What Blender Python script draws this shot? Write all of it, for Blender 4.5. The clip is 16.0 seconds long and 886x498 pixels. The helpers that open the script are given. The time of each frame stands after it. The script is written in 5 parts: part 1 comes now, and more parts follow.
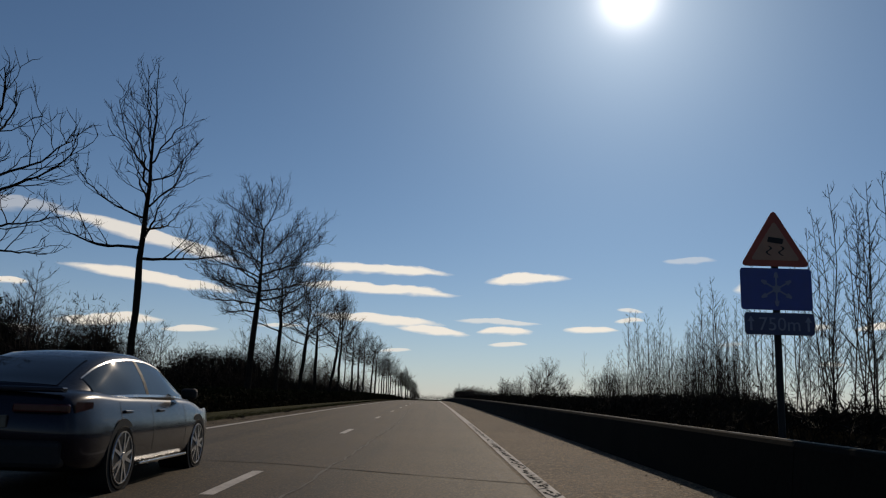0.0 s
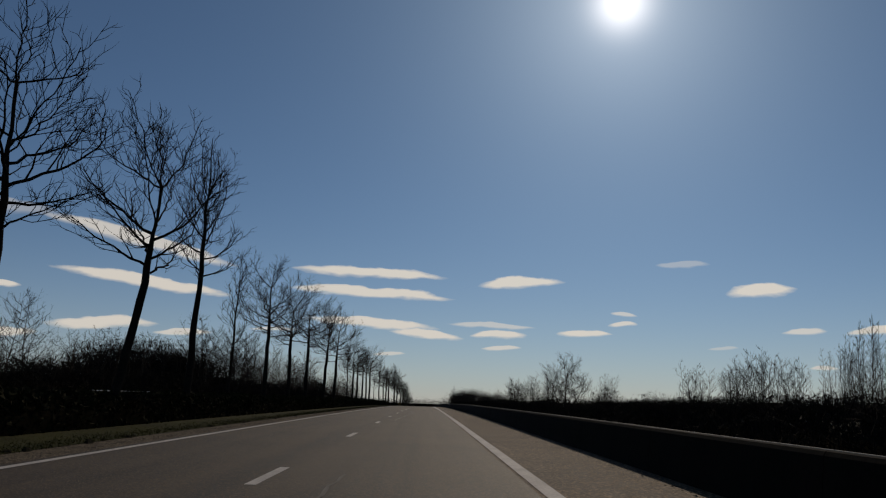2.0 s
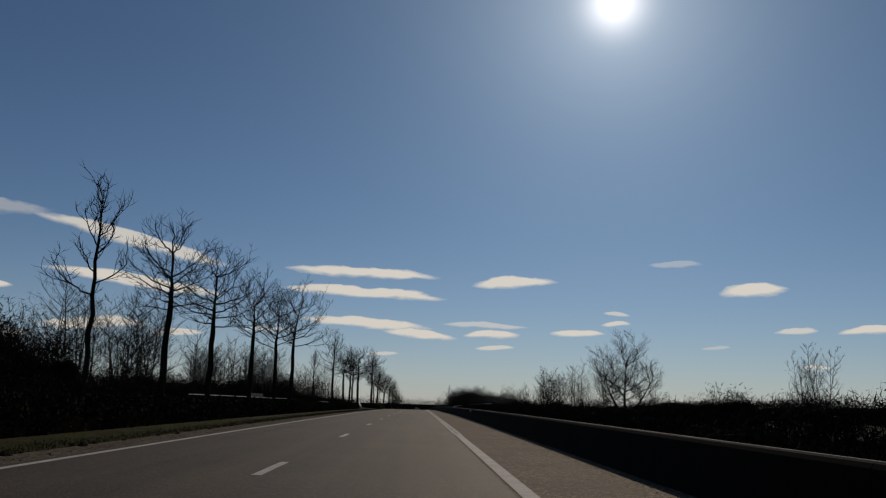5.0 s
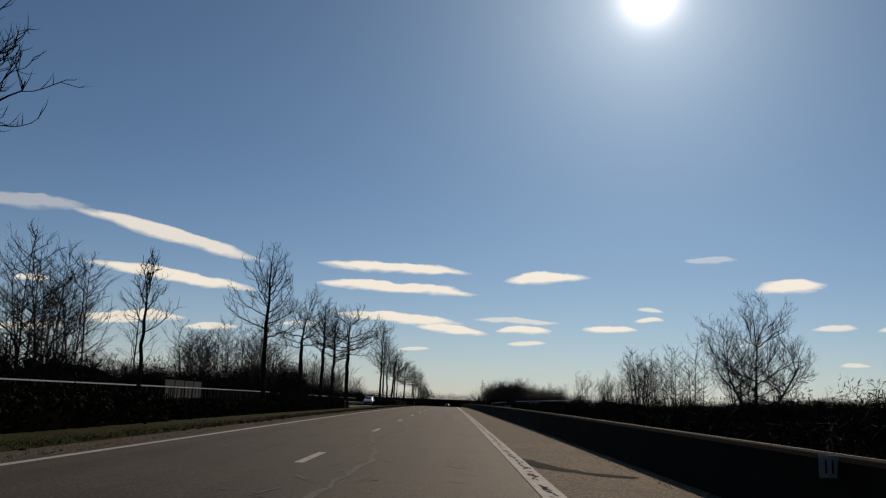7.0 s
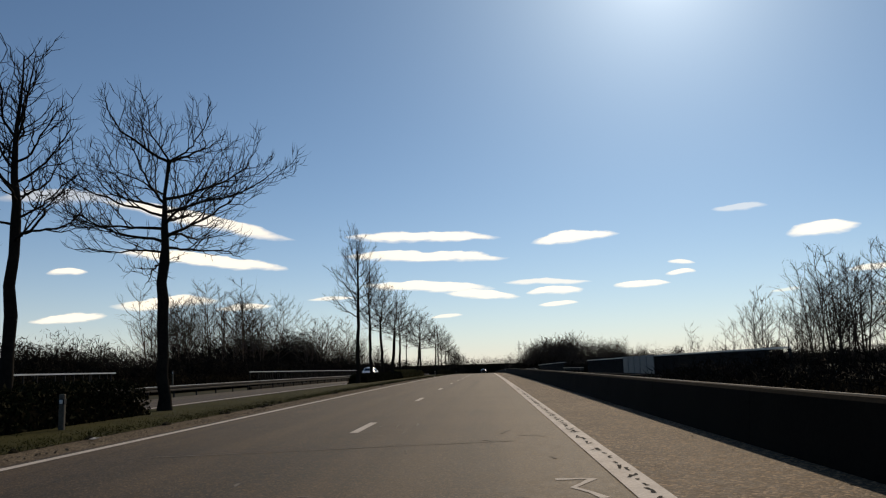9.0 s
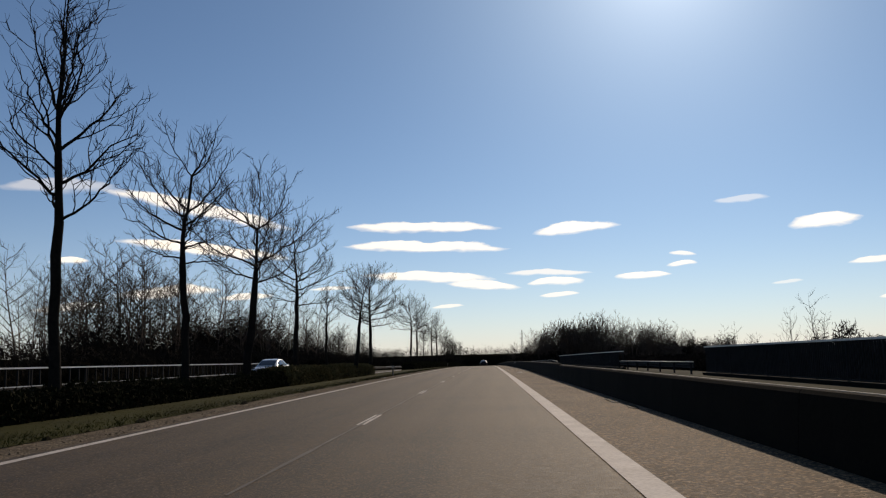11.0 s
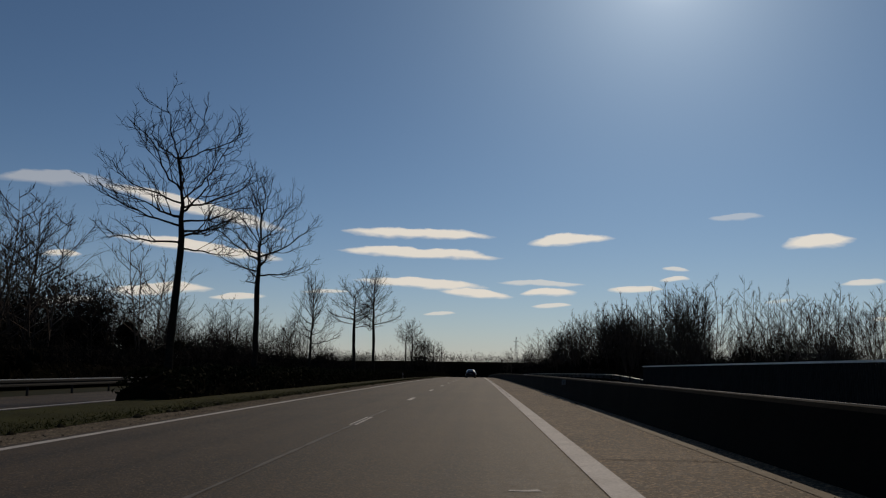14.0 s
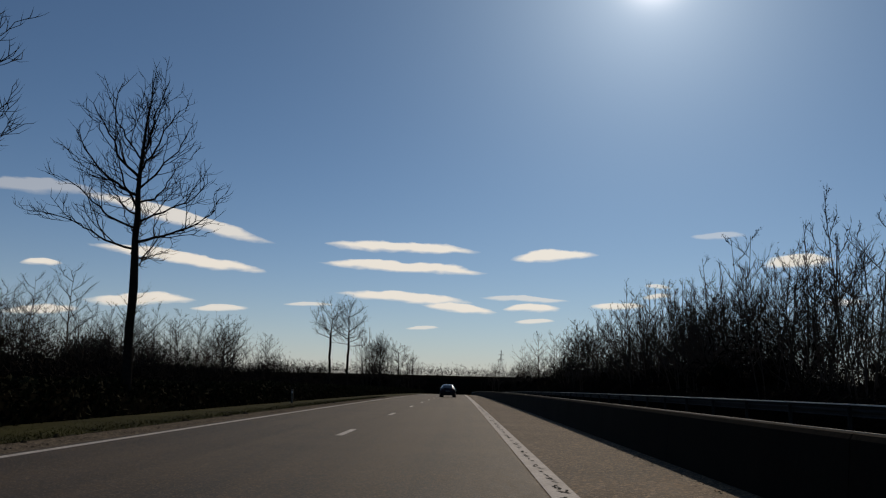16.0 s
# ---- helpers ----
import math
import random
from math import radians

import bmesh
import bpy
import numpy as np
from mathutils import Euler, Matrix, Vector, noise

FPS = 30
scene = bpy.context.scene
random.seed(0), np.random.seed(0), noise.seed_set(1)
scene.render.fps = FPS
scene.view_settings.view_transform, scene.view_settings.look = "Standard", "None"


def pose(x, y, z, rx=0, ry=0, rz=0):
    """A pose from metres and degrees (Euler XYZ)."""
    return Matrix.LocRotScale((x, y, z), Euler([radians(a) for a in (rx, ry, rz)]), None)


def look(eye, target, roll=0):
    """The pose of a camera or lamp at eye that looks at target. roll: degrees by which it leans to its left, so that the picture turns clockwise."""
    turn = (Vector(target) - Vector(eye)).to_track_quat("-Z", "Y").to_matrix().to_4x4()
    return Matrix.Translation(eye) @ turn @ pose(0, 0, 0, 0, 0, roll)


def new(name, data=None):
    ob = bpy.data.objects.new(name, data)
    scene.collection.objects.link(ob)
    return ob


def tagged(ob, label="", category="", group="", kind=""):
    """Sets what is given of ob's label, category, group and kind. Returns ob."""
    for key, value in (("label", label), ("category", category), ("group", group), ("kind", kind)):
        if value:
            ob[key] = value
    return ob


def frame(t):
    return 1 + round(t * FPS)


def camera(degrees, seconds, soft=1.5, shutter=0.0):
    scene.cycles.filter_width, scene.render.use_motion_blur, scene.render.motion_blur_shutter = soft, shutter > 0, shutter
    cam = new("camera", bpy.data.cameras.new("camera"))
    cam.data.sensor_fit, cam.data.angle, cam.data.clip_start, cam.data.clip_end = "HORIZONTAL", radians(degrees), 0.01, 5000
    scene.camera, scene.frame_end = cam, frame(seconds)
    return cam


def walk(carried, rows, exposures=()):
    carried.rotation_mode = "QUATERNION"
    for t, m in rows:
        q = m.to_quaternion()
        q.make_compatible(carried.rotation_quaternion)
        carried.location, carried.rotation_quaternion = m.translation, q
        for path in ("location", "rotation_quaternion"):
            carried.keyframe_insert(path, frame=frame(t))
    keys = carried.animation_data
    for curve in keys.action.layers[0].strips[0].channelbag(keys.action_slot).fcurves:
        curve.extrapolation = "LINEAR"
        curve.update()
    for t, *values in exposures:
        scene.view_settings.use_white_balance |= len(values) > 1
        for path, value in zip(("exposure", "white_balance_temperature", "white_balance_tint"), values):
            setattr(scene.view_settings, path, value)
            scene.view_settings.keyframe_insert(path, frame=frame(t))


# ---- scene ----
cam = camera(57.81, 16.0, soft=1.2)


# the road lies on a long, gentle rise and fall
def road_z(y):
    return -2.6e-5 * (min(max(y, -60.0), 720.0) - 170.0) ** 2


# seconds, side, ahead, turn, tilt, lean: the eye is carried 1.1 m above the lane
ROWS = [
    (0.0, -0.014, -0.20, -0.743, 10.633, -1.692),
    (0.5, -0.045, 11.97, -0.803, 10.692, -1.724),
    (1.0, -0.100, 24.10, -0.813, 10.887, -1.728),
    (1.5, -0.177, 36.15, -1.015, 10.848, -1.819),
    (2.0, -0.188, 48.20, -1.193, 10.899, -1.679),
    (2.5, -0.199, 60.32, -1.358, 11.013, -1.278),
    (3.0, -0.204, 72.53, -1.653, 10.922, -1.397),
    (3.5, -0.111, 84.82, -1.780, 11.052, -1.439),
    (4.0, -0.044, 97.12, -1.776, 10.933, -1.516),
    (6.5, 0.062, 157.87, -0.436, 10.862, -2.095),
    (7.0, 0.112, 170.11, 0.557, 10.506, -2.087),
    (7.5, 0.117, 182.41, 0.897, 10.395, -1.534),
    (8.0, 0.084, 194.69, 2.007, 10.600, -0.619),
    (8.5, 0.092, 206.97, 3.325, 9.036, 1.485),
    (9.0, 0.037, 219.32, 3.099, 8.122, 1.648),
    (11.5, -0.027, 281.31, 3.235, 6.911, 1.141),
    (12.0, -0.196, 293.66, 3.270, 6.267, 0.028),
    (12.5, -0.127, 306.01, 3.259, 6.408, 0.022),
    (13.0, -0.060, 318.35, 2.994, 7.166, -0.077),
    (13.5, 0.055, 330.64, 2.943, 7.230, -0.480),
    (14.0, 0.069, 342.86, 2.449, 7.942, -0.741),
    (14.5, 0.201, 354.94, 2.196, 8.430, -0.161),
    (15.0, 0.400, 366.94, 1.904, 8.805, -0.080),
    (15.5, 0.266, 378.91, 1.672, 8.977, -1.030),
    (16.0, 0.261, 390.88, 1.191, 8.991, -1.421),
]
# the eye is lowered here to fit road lines and barrier to the view
EYE_DROP = {12.0: 0.05, 12.5: 0.035, 13.0: 0.05, 13.5: 0.055, 14.0: 0.02}
walk(cam, [(t, pose(x, y, road_z(y) + 1.1 - EYE_DROP.get(t, 0.0), 90 + tilt, lean, turn)) for t, x, y, turn, tilt, lean in ROWS],
     [(0, -0.55, 7120, 13), (0.5, -0.8, 7070, 13), (1.5, -0.98, 7020, 13), (3.5, -0.98, 7020, 13), (6.5, -0.88, 7020, 13), (7, -0.55, 7340, 13), (7.5, -0.42, 7340, 13),
      (8, -0.65, 7340, 13), (8.5, -0.68, 7290, 13), (9, -0.05, 7640, 13), (9.2, -0.05, 7640, 13), (11.5, -0.06, 7430, 17), (12.5, 0.42, 7900, 18), (13, -0.28, 7250, 14), (13.5, -0.75, 7170, 13),
      (14.5, -0.82, 7070, 13), (15, -0.77, 7070, 13), (16, -0.65, 7070, 13)])

# ---- sky, sun and exposure ----
SUN_TURN, SUN_UP = 13.9, 27.7      # degrees to the right of the road, degrees above it

world = bpy.data.worlds.new("sky")
scene.world = world
world.use_nodes = True
wt = world.node_tree
wt.nodes.clear()


def wmath(tree, op, a, b=None, c=None, clamp=False):
    n = tree.nodes.new("ShaderNodeMath")
    n.operation, n.use_clamp = op, clamp
    for i, v in enumerate((a, b, c)):
        if v is None:
            continue
        if isinstance(v, (int, float)):
            n.inputs[i].default_value = v
        else:
            tree.links.new(v, n.inputs[i])
    return n.outputs[0]


sky = wt.nodes.new("ShaderNodeTexSky")
sky.sky_type = "NISHITA"
sky.sun_disc = False
sky.sun_elevation = radians(SUN_UP)
sky.sun_rotation = radians(SUN_TURN)
sky.altitude = 1500
sky.air_density, sky.dust_density, sky.ozone_density = 0.85, 0.15, 2.3
coord = wt.nodes.new("ShaderNodeTexCoord")
split = wt.nodes.new("ShaderNodeSeparateXYZ")
wt.links.new(coord.outputs["Generated"], split.inputs[0])
sx, sy, sz = split.outputs
azim = wmath(wt, "MULTIPLY", wmath(wt, "ARCTAN2", sx, sy), 57.29578)
elev = wmath(wt, "MULTIPLY", wmath(wt, "ARCSINE", sz), 57.29578)
# slow ripples bend the clouds' outlines, fine ones fray them
stretch = wt.nodes.new("ShaderNodeCombineXYZ")
wt.links.new(wmath(wt, "MULTIPLY", azim, 0.28), stretch.inputs[0])
wt.links.new(wmath(wt, "MULTIPLY", elev, 0.8), stretch.inputs[1])
slow = wt.nodes.new("ShaderNodeTexNoise")
slow.inputs["Scale"].default_value, slow.inputs["Detail"].default_value = 1.3, 3.0
wt.links.new(stretch.outputs[0], slow.inputs["Vector"])
wave = wmath(wt, "MULTIPLY", wmath(wt, "SUBTRACT", slow.outputs["Fac"], 0.5), 0.8)
fine = wt.nodes.new("ShaderNodeTexNoise")
fine.inputs["Scale"].default_value, fine.inputs["Detail"].default_value = 3.4, 5.0
wt.links.new(stretch.outputs[0], fine.inputs["Vector"])
fray = wmath(wt, "MULTIPLY", wmath(wt, "SUBTRACT", fine.outputs["Fac"], 0.5), 0.6)
clouds = [None]


def cloud(az, el, half, thick, slope, dense=1.0):
    """A lens-shaped cloud: where it stands, its half length and half thickness and its slope, in degrees."""
    u = wmath(wt, "MULTIPLY", wmath(wt, "SUBTRACT", azim, az + 0.25), 1 / half)
    mid = wmath(wt, "MULTIPLY_ADD", u, slope * half, el + 0.18)
    rise = wmath(wt, "ADD", wmath(wt, "SUBTRACT", elev, mid), wmath(wt, "MULTIPLY", wave, min(0.9, 0.35 + thick)))
    v = wmath(wt, "MULTIPLY", rise, 1.2 / thick)
    v = wmath(wt, "ADD", v, wmath(wt, "MULTIPLY", wmath(wt, "MULTIPLY", u, u), 0.25))        # flatter below, domed above
    thin = wmath(wt, "MULTIPLY_ADD", wmath(wt, "MULTIPLY", v, v), 0.7, wmath(wt, "MULTIPLY", wmath(wt, "ABSOLUTE", v), 0.3))
    lens = wmath(wt, "SUBTRACT", wmath(wt, "MULTIPLY_ADD", wmath(wt, "MULTIPLY", u, u), -1.0, 1.12), thin)
    body = wmath(wt, "ADD", lens, fray)
    soft = wmath(wt, "MULTIPLY", body, wmath(wt, "MAXIMUM", wmath(wt, "MULTIPLY_ADD", v, 1.0, 1.7), 0.7), clamp=True)
    soft = wmath(wt, "MULTIPLY", soft, dense)
    clouds[0] = soft if clouds[0] is None else wmath(wt, "MAXIMUM", clouds[0], soft)


cloud(-20.3, 10.08, 6.2, 0.62, -0.191, 0.85)
cloud(-29.2, 11.23, 3.6, 0.55, 0.050, 0.35)
cloud(-19.8, 7.32, 5.6, 0.50, -0.095)
cloud(-4.6, 8.86, 5.4, 0.50, -0.011)
cloud(-4.5, 7.45, 5.9, 0.48, -0.029)
cloud(6.3, 8.45, 3.0, 0.52, 0.046)
cloud(-4.4, 5.29, 4.6, 0.48, -0.047)
cloud(-0.4, 4.62, 2.6, 0.36, -0.082)
cloud(4.2, 5.37, 3.1, 0.22, -0.037, 0.6)
cloud(4.7, 4.75, 2.0, 0.38, 0.029)
cloud(5.0, 3.81, 1.4, 0.22, 0.030, 0.8)
cloud(10.8, 4.94, 1.9, 0.34, 0.020)
cloud(13.5, 6.27, 0.9, 0.20, -0.085, 0.7)
cloud(13.4, 5.61, 1.0, 0.20, 0.056, 0.9)
cloud(17.5, 9.66, 1.8, 0.26, 0.007, 0.35)
cloud(22.5, 7.82, 2.2, 0.56, 0.044)
cloud(25.0, 5.13, 1.3, 0.28, 0.042, 0.8)
cloud(29.5, 5.08, 2.1, 0.36, 0.024)
cloud(26.1, 2.70, 0.9, 0.18, 0.010, 0.7)
cloud(-3.0, 3.17, 1.2, 0.17, 0.039, 0.7)
cloud(-22.2, 4.42, 3.4, 0.48, 0.060)
cloud(-28.4, 6.38, 1.2, 0.30, 0.080)
cloud(-28.2, 3.43, 2.3, 0.34, 0.063)
cloud(-17.1, 4.10, 1.9, 0.28, 0.042, 0.9)
cloud(-11.1, 4.60, 1.7, 0.18, 0.035, 0.7)
cloud(20.0, 4.0, 1.0, 0.16, 0.020, 0.4)

skylight = wt.nodes.new("ShaderNodeBackground")
skylight.inputs["Strength"].default_value = 0.083
tint = wt.nodes.new("ShaderNodeMix")
tint.data_type, tint.blend_type = "RGBA", "MIX"
wt.links.new(clouds[0], tint.inputs["Factor"])
low = wmath(wt, "MULTIPLY", wmath(wt, "POWER", 2.71828, wmath(wt, "MULTIPLY", wmath(wt, "MAXIMUM", elev, 0.0), -0.27)), 0.72)
mist = wt.nodes.new("ShaderNodeMix")
mist.data_type = "RGBA"
wt.links.new(low, mist.inputs["Factor"])
deep = wt.nodes.new("ShaderNodeMix")
deep.data_type, deep.blend_type = "RGBA", "MULTIPLY"
deep.inputs["Factor"].default_value = 1.0
wt.links.new(sky.outputs[0], deep.inputs["A"])
deep.inputs["B"].default_value = (0.77, 0.97, 1.07, 1)
wt.links.new(deep.outputs["Result"], mist.inputs["A"])
mist.inputs["B"].default_value = (8.8, 8.35, 8.5, 1)
wt.links.new(mist.outputs["Result"], tint.inputs["A"])
tint.inputs["B"].default_value = (14.2, 14.0, 13.2, 1)
# glow added to the sky colour around the sun: lit haze and lens glare
aim = wt.nodes.new("ShaderNodeVectorMath")
aim.operation = "DOT_PRODUCT"
wt.links.new(coord.outputs["Generated"], aim.inputs[0])
aim.inputs[1].default_value = (math.sin(radians(SUN_TURN)) * math.cos(radians(SUN_UP)), math.cos(radians(SUN_TURN)) * math.cos(radians(SUN_UP)), math.sin(radians(SUN_UP)))
apart = wmath(wt, "MULTIPLY", wmath(wt, "ARCCOSINE", wmath(wt, "MINIMUM", aim.outputs["Value"], 1.0)), 57.29578)
near = wmath(wt, "POWER", 2.71828, wmath(wt, "MULTIPLY", wmath(wt, "MULTIPLY", apart, apart), -0.34))
wide = wmath(wt, "POWER", 2.71828, wmath(wt, "MULTIPLY", apart, -0.105))
mid = wmath(wt, "POWER", 2.71828, wmath(wt, "MULTIPLY", apart, -0.26))
glow = wmath(wt, "MULTIPLY_ADD", near, 18.0, wmath(wt, "MULTIPLY", mid, 6.0))
haze = wt.nodes.new("ShaderNodeMix")
haze.data_type, haze.blend_type = "RGBA", "ADD"
haze.inputs["Factor"].default_value = 1.0
warm = wt.nodes.new("ShaderNodeVectorMath")
warm.operation = "SCALE"
warm.inputs[0].default_value = (1.0, 0.95, 0.93)
wt.links.new(glow, warm.inputs["Scale"])
cool = wt.nodes.new("ShaderNodeVectorMath")
cool.operation = "SCALE"
cool.inputs[0].default_value = (0.66, 0.92, 1.06)
wt.links.new(wmath(wt, "MULTIPLY", wide, 7.4), cool.inputs["Scale"])
both = wt.nodes.new("ShaderNodeVectorMath")
both.operation = "ADD"
wt.links.new(warm.outputs[0], both.inputs[0])
wt.links.new(cool.outputs[0], both.inputs[1])
wt.links.new(tint.outputs["Result"], haze.inputs["A"])
wt.links.new(both.outputs[0], haze.inputs["B"])
wt.links.new(haze.outputs["Result"], skylight.inputs["Color"])
wout = wt.nodes.new("ShaderNodeOutputWorld")
wt.links.new(skylight.outputs[0], wout.inputs["Surface"])

sun = new("sun", bpy.data.lights.new("sun", "SUN"))
sun.data.energy, sun.data.angle, sun.data.color = 2.6, radians(0.53), (1.0, 0.89, 0.73)
a, e = radians(SUN_TURN), radians(SUN_UP)
to_sun = Vector((math.sin(a) * math.cos(e), math.cos(a) * math.cos(e), math.sin(e)))
sun.matrix_world = look((20, 60, 60), Vector((20, 60, 60)) - to_sun)


# ---- materials ----
def material(name, colour, dark=None, rough=0.8, metal=0.0, grain=40.0, patch=1.5, mix=0.5, bump=0.2, depth=0.01, spec=0.5, vary=0.0, stones=0.0, streak=0.0):
    """A surface with two scales of variation: grain, and larger stains between two colours."""
    m = bpy.data.materials.new(name)
    m.use_nodes = True
    t = m.node_tree
    b = t.nodes["Principled BSDF"]
    dark = dark or tuple(c * 0.6 for c in colour)
    place = t.nodes.new("ShaderNodeTexCoord")
    n1, n2 = t.nodes.new("ShaderNodeTexNoise"), t.nodes.new("ShaderNodeTexNoise")
    n1.inputs["Scale"].default_value, n1.inputs["Detail"].default_value = grain, 4
    n2.inputs["Scale"].default_value, n2.inputs["Detail"].default_value = patch, 5
    for n in (n1, n2):
        t.links.new(place.outputs["Object"], n.inputs["Vector"])
    f = wmath(t, "ADD", wmath(t, "MULTIPLY", n1.outputs["Fac"], 1 - mix), wmath(t, "MULTIPLY", n2.outputs["Fac"], mix))
    f = wmath(t, "MULTIPLY_ADD", wmath(t, "SUBTRACT", f, 0.5), 2.6, 0.5, clamp=True)
    if streak:
        along = t.nodes.new("ShaderNodeMapping")
        along.inputs["Scale"].default_value = (1.5, 0.025, 1.0)
        t.links.new(place.outputs["Object"], along.inputs["Vector"])
        n3 = t.nodes.new("ShaderNodeTexNoise")
        n3.inputs["Scale"].default_value, n3.inputs["Detail"].default_value = 1.0, 4
        t.links.new(along.outputs[0], n3.inputs["Vector"])
        f = wmath(t, "ADD", f, wmath(t, "MULTIPLY", wmath(t, "SUBTRACT", n3.outputs["Fac"], 0.5), streak), clamp=True)
    height = n1.outputs["Fac"]
    if stones:
        cell = t.nodes.new("ShaderNodeTexVoronoi")
        cell.inputs["Scale"].default_value = stones
        t.links.new(place.outputs["Object"], cell.inputs["Vector"])
        shade = t.nodes.new("ShaderNodeSeparateColor")
        t.links.new(cell.outputs["Color"], shade.inputs[0])
        pebble = wmath(t, "POWER", shade.outputs[0], 4.0)
        f = wmath(t, "ADD", wmath(t, "MULTIPLY", f, 0.3), wmath(t, "MULTIPLY", pebble, 0.9), clamp=True)
        height = wmath(t, "SUBTRACT", shade.outputs[1], cell.outputs["Distance"])
    col = t.nodes.new("ShaderNodeMix")
    col.data_type = "RGBA"
    col.inputs["A"].default_value, col.inputs["B"].default_value = (*dark, 1), (*colour, 1)
    t.links.new(f, col.inputs["Factor"])
    out = col.outputs["Result"]
    if vary:
        info = t.nodes.new("ShaderNodeNewGeometry")
        hsv = t.nodes.new("ShaderNodeHueSaturation")
        t.links.new(wmath(t, "MULTIPLY_ADD", info.outputs["Random Per Island"], 2 * vary, 1 - vary), hsv.inputs["Value"])
        t.links.new(out, hsv.inputs["Color"])
        out = hsv.outputs["Color"]
    t.links.new(out, b.inputs["Base Color"])
    t.links.new(wmath(t, "MULTIPLY_ADD", n1.outputs["Fac"], 0.2, rough - 0.1, clamp=True), b.inputs["Roughness"])
    b.inputs["Metallic"].default_value = metal
    b.inputs["Specular IOR Level"].default_value = spec
    if bump:
        bp = t.nodes.new("ShaderNodeBump")
        bp.inputs["Strength"].default_value, bp.inputs["Distance"].default_value = bump, depth
        t.links.new(height, bp.inputs["Height"])
        t.links.new(bp.outputs[0], b.inputs["Normal"])
    return m


M_ASPHALT = material("asphalt", (0.148, 0.096, 0.047), (0.011, 0.0075, 0.004), rough=0.75, grain=9, patch=0.35, mix=0.5, bump=0.4, depth=0.005, spec=0.2, stones=60, streak=2.4)
M_SHOULDER = material("washed_concrete", (0.37, 0.243, 0.135), (0.022, 0.015, 0.0085), rough=0.85, grain=7, patch=0.5, mix=0.5, bump=0.8, depth=0.01, spec=0.2, stones=32)
M_PAINT = material("road_paint", (0.7, 0.64, 0.57), (0.34, 0.3, 0.26), rough=0.8, grain=25, patch=2.0, mix=0.4, bump=0.4, spec=0.3)
M_TAR = material("tar", (0.03, 0.028, 0.026), rough=0.95, grain=20, spec=0.05)
M_CRACK = material("pale_sealant", (0.2, 0.18, 0.15), (0.09, 0.08, 0.07), rough=0.85, grain=30, spec=0.2)
# barrier faces are near-black for shade; the pale copy paints sun on their top
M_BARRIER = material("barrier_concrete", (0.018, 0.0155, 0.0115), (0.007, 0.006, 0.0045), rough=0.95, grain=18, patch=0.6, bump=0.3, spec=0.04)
M_SUNLIT_TOP = material("sunlit_concrete", (0.36, 0.33, 0.27), (0.12, 0.11, 0.085), rough=0.8, grain=14, patch=0.8, bump=0.3, spec=0.4)
M_GRASS = material("verge_grass", (0.062, 0.06, 0.014), (0.018, 0.019, 0.005), rough=0.95, grain=22, patch=0.6, bump=0.7, depth=0.05, spec=0.05)
M_FIELD = material("field", (0.04, 0.04, 0.02), (0.018, 0.019, 0.01), rough=0.95, grain=3, patch=0.05, bump=0.3, depth=0.05, spec=0.05)
M_GRAVEL = material("gravel", (0.3, 0.235, 0.16), (0.055, 0.043, 0.03), rough=0.95, grain=8, patch=1.2, bump=0.8, depth=0.012, spec=0.05, stones=34)
M_BARK = material("bark", (0.026, 0.021, 0.017), (0.01, 0.0085, 0.007), rough=0.95, grain=14, patch=2.5, bump=0.6, depth=0.02, spec=0.03)
M_TWIG = material("twig", (0.03, 0.023, 0.018), (0.014, 0.011, 0.009), rough=0.95, grain=9, bump=0, spec=0.1)
M_HEDGE = material("hedge_leaf", (0.025, 0.023, 0.009), (0.01, 0.01, 0.0045), rough=0.95, grain=4, patch=0.8, bump=0, spec=0.03, vary=0.3)
M_SCRUB = material("scrub_twig", (0.022, 0.016, 0.011), (0.008, 0.0065, 0.005), rough=0.95, grain=4, patch=0.4, bump=0, spec=0.03, vary=0.25)
M_NEEDLE = material("evergreen_leaf", (0.02, 0.035, 0.014), (0.01, 0.018, 0.008), rough=0.8, grain=4, bump=0, spec=0.2, vary=0.3)
# brown-green leaf, lightened in colour for the sun shining through it
M_HEDGE_SUNLIT = material("brown_sunlit_leaf", (0.14, 0.108, 0.042), (0.06, 0.05, 0.02), rough=0.95, grain=3, patch=0.7, bump=0, spec=0.03, vary=0.25)
# paler than M_TWIG: haze and glare over the woods put into the colour
M_BRUSH = material("hazy_brushwood", (0.085, 0.064, 0.05), (0.035, 0.027, 0.022), rough=0.95, grain=2, patch=0.1, bump=0, spec=0.03)
# near-black: the shade inside hedges and bushes, put into the colour
M_CORE = material("inner_shade", (0.013, 0.011, 0.007), (0.005, 0.0045, 0.003), rough=1.0, grain=6, patch=1.0, bump=0, spec=0.0)
# guard rail steel painted in two tones: sunlit upper edge, near-black shaded face
M_LIP = material("bright_steel_edge", (0.7, 0.7, 0.68), (0.5, 0.5, 0.49), rough=0.4, metal=0.2, grain=8, patch=1.0, bump=0.05)
M_STEEL = material("shaded_steel", (0.035, 0.034, 0.032), (0.02, 0.0195, 0.018), rough=0.85, grain=8, patch=1.0, bump=0.05, spec=0.12)
M_RAIL = material("near_black_rail", (0.03, 0.029, 0.028), (0.018, 0.0175, 0.017), rough=0.8, grain=10, bump=0.1, spec=0.05)


# ---- building helpers ----
def mesh_of(name, verts, faces, mat, smooth=False):
    me = bpy.data.meshes.new(name)
    me.from_pydata([tuple(v) for v in verts], [], faces)
    me.materials.append(mat)
    if smooth:
        me.polygons.foreach_set("use_smooth", [True] * len(me.polygons))
    me.update()
    return me


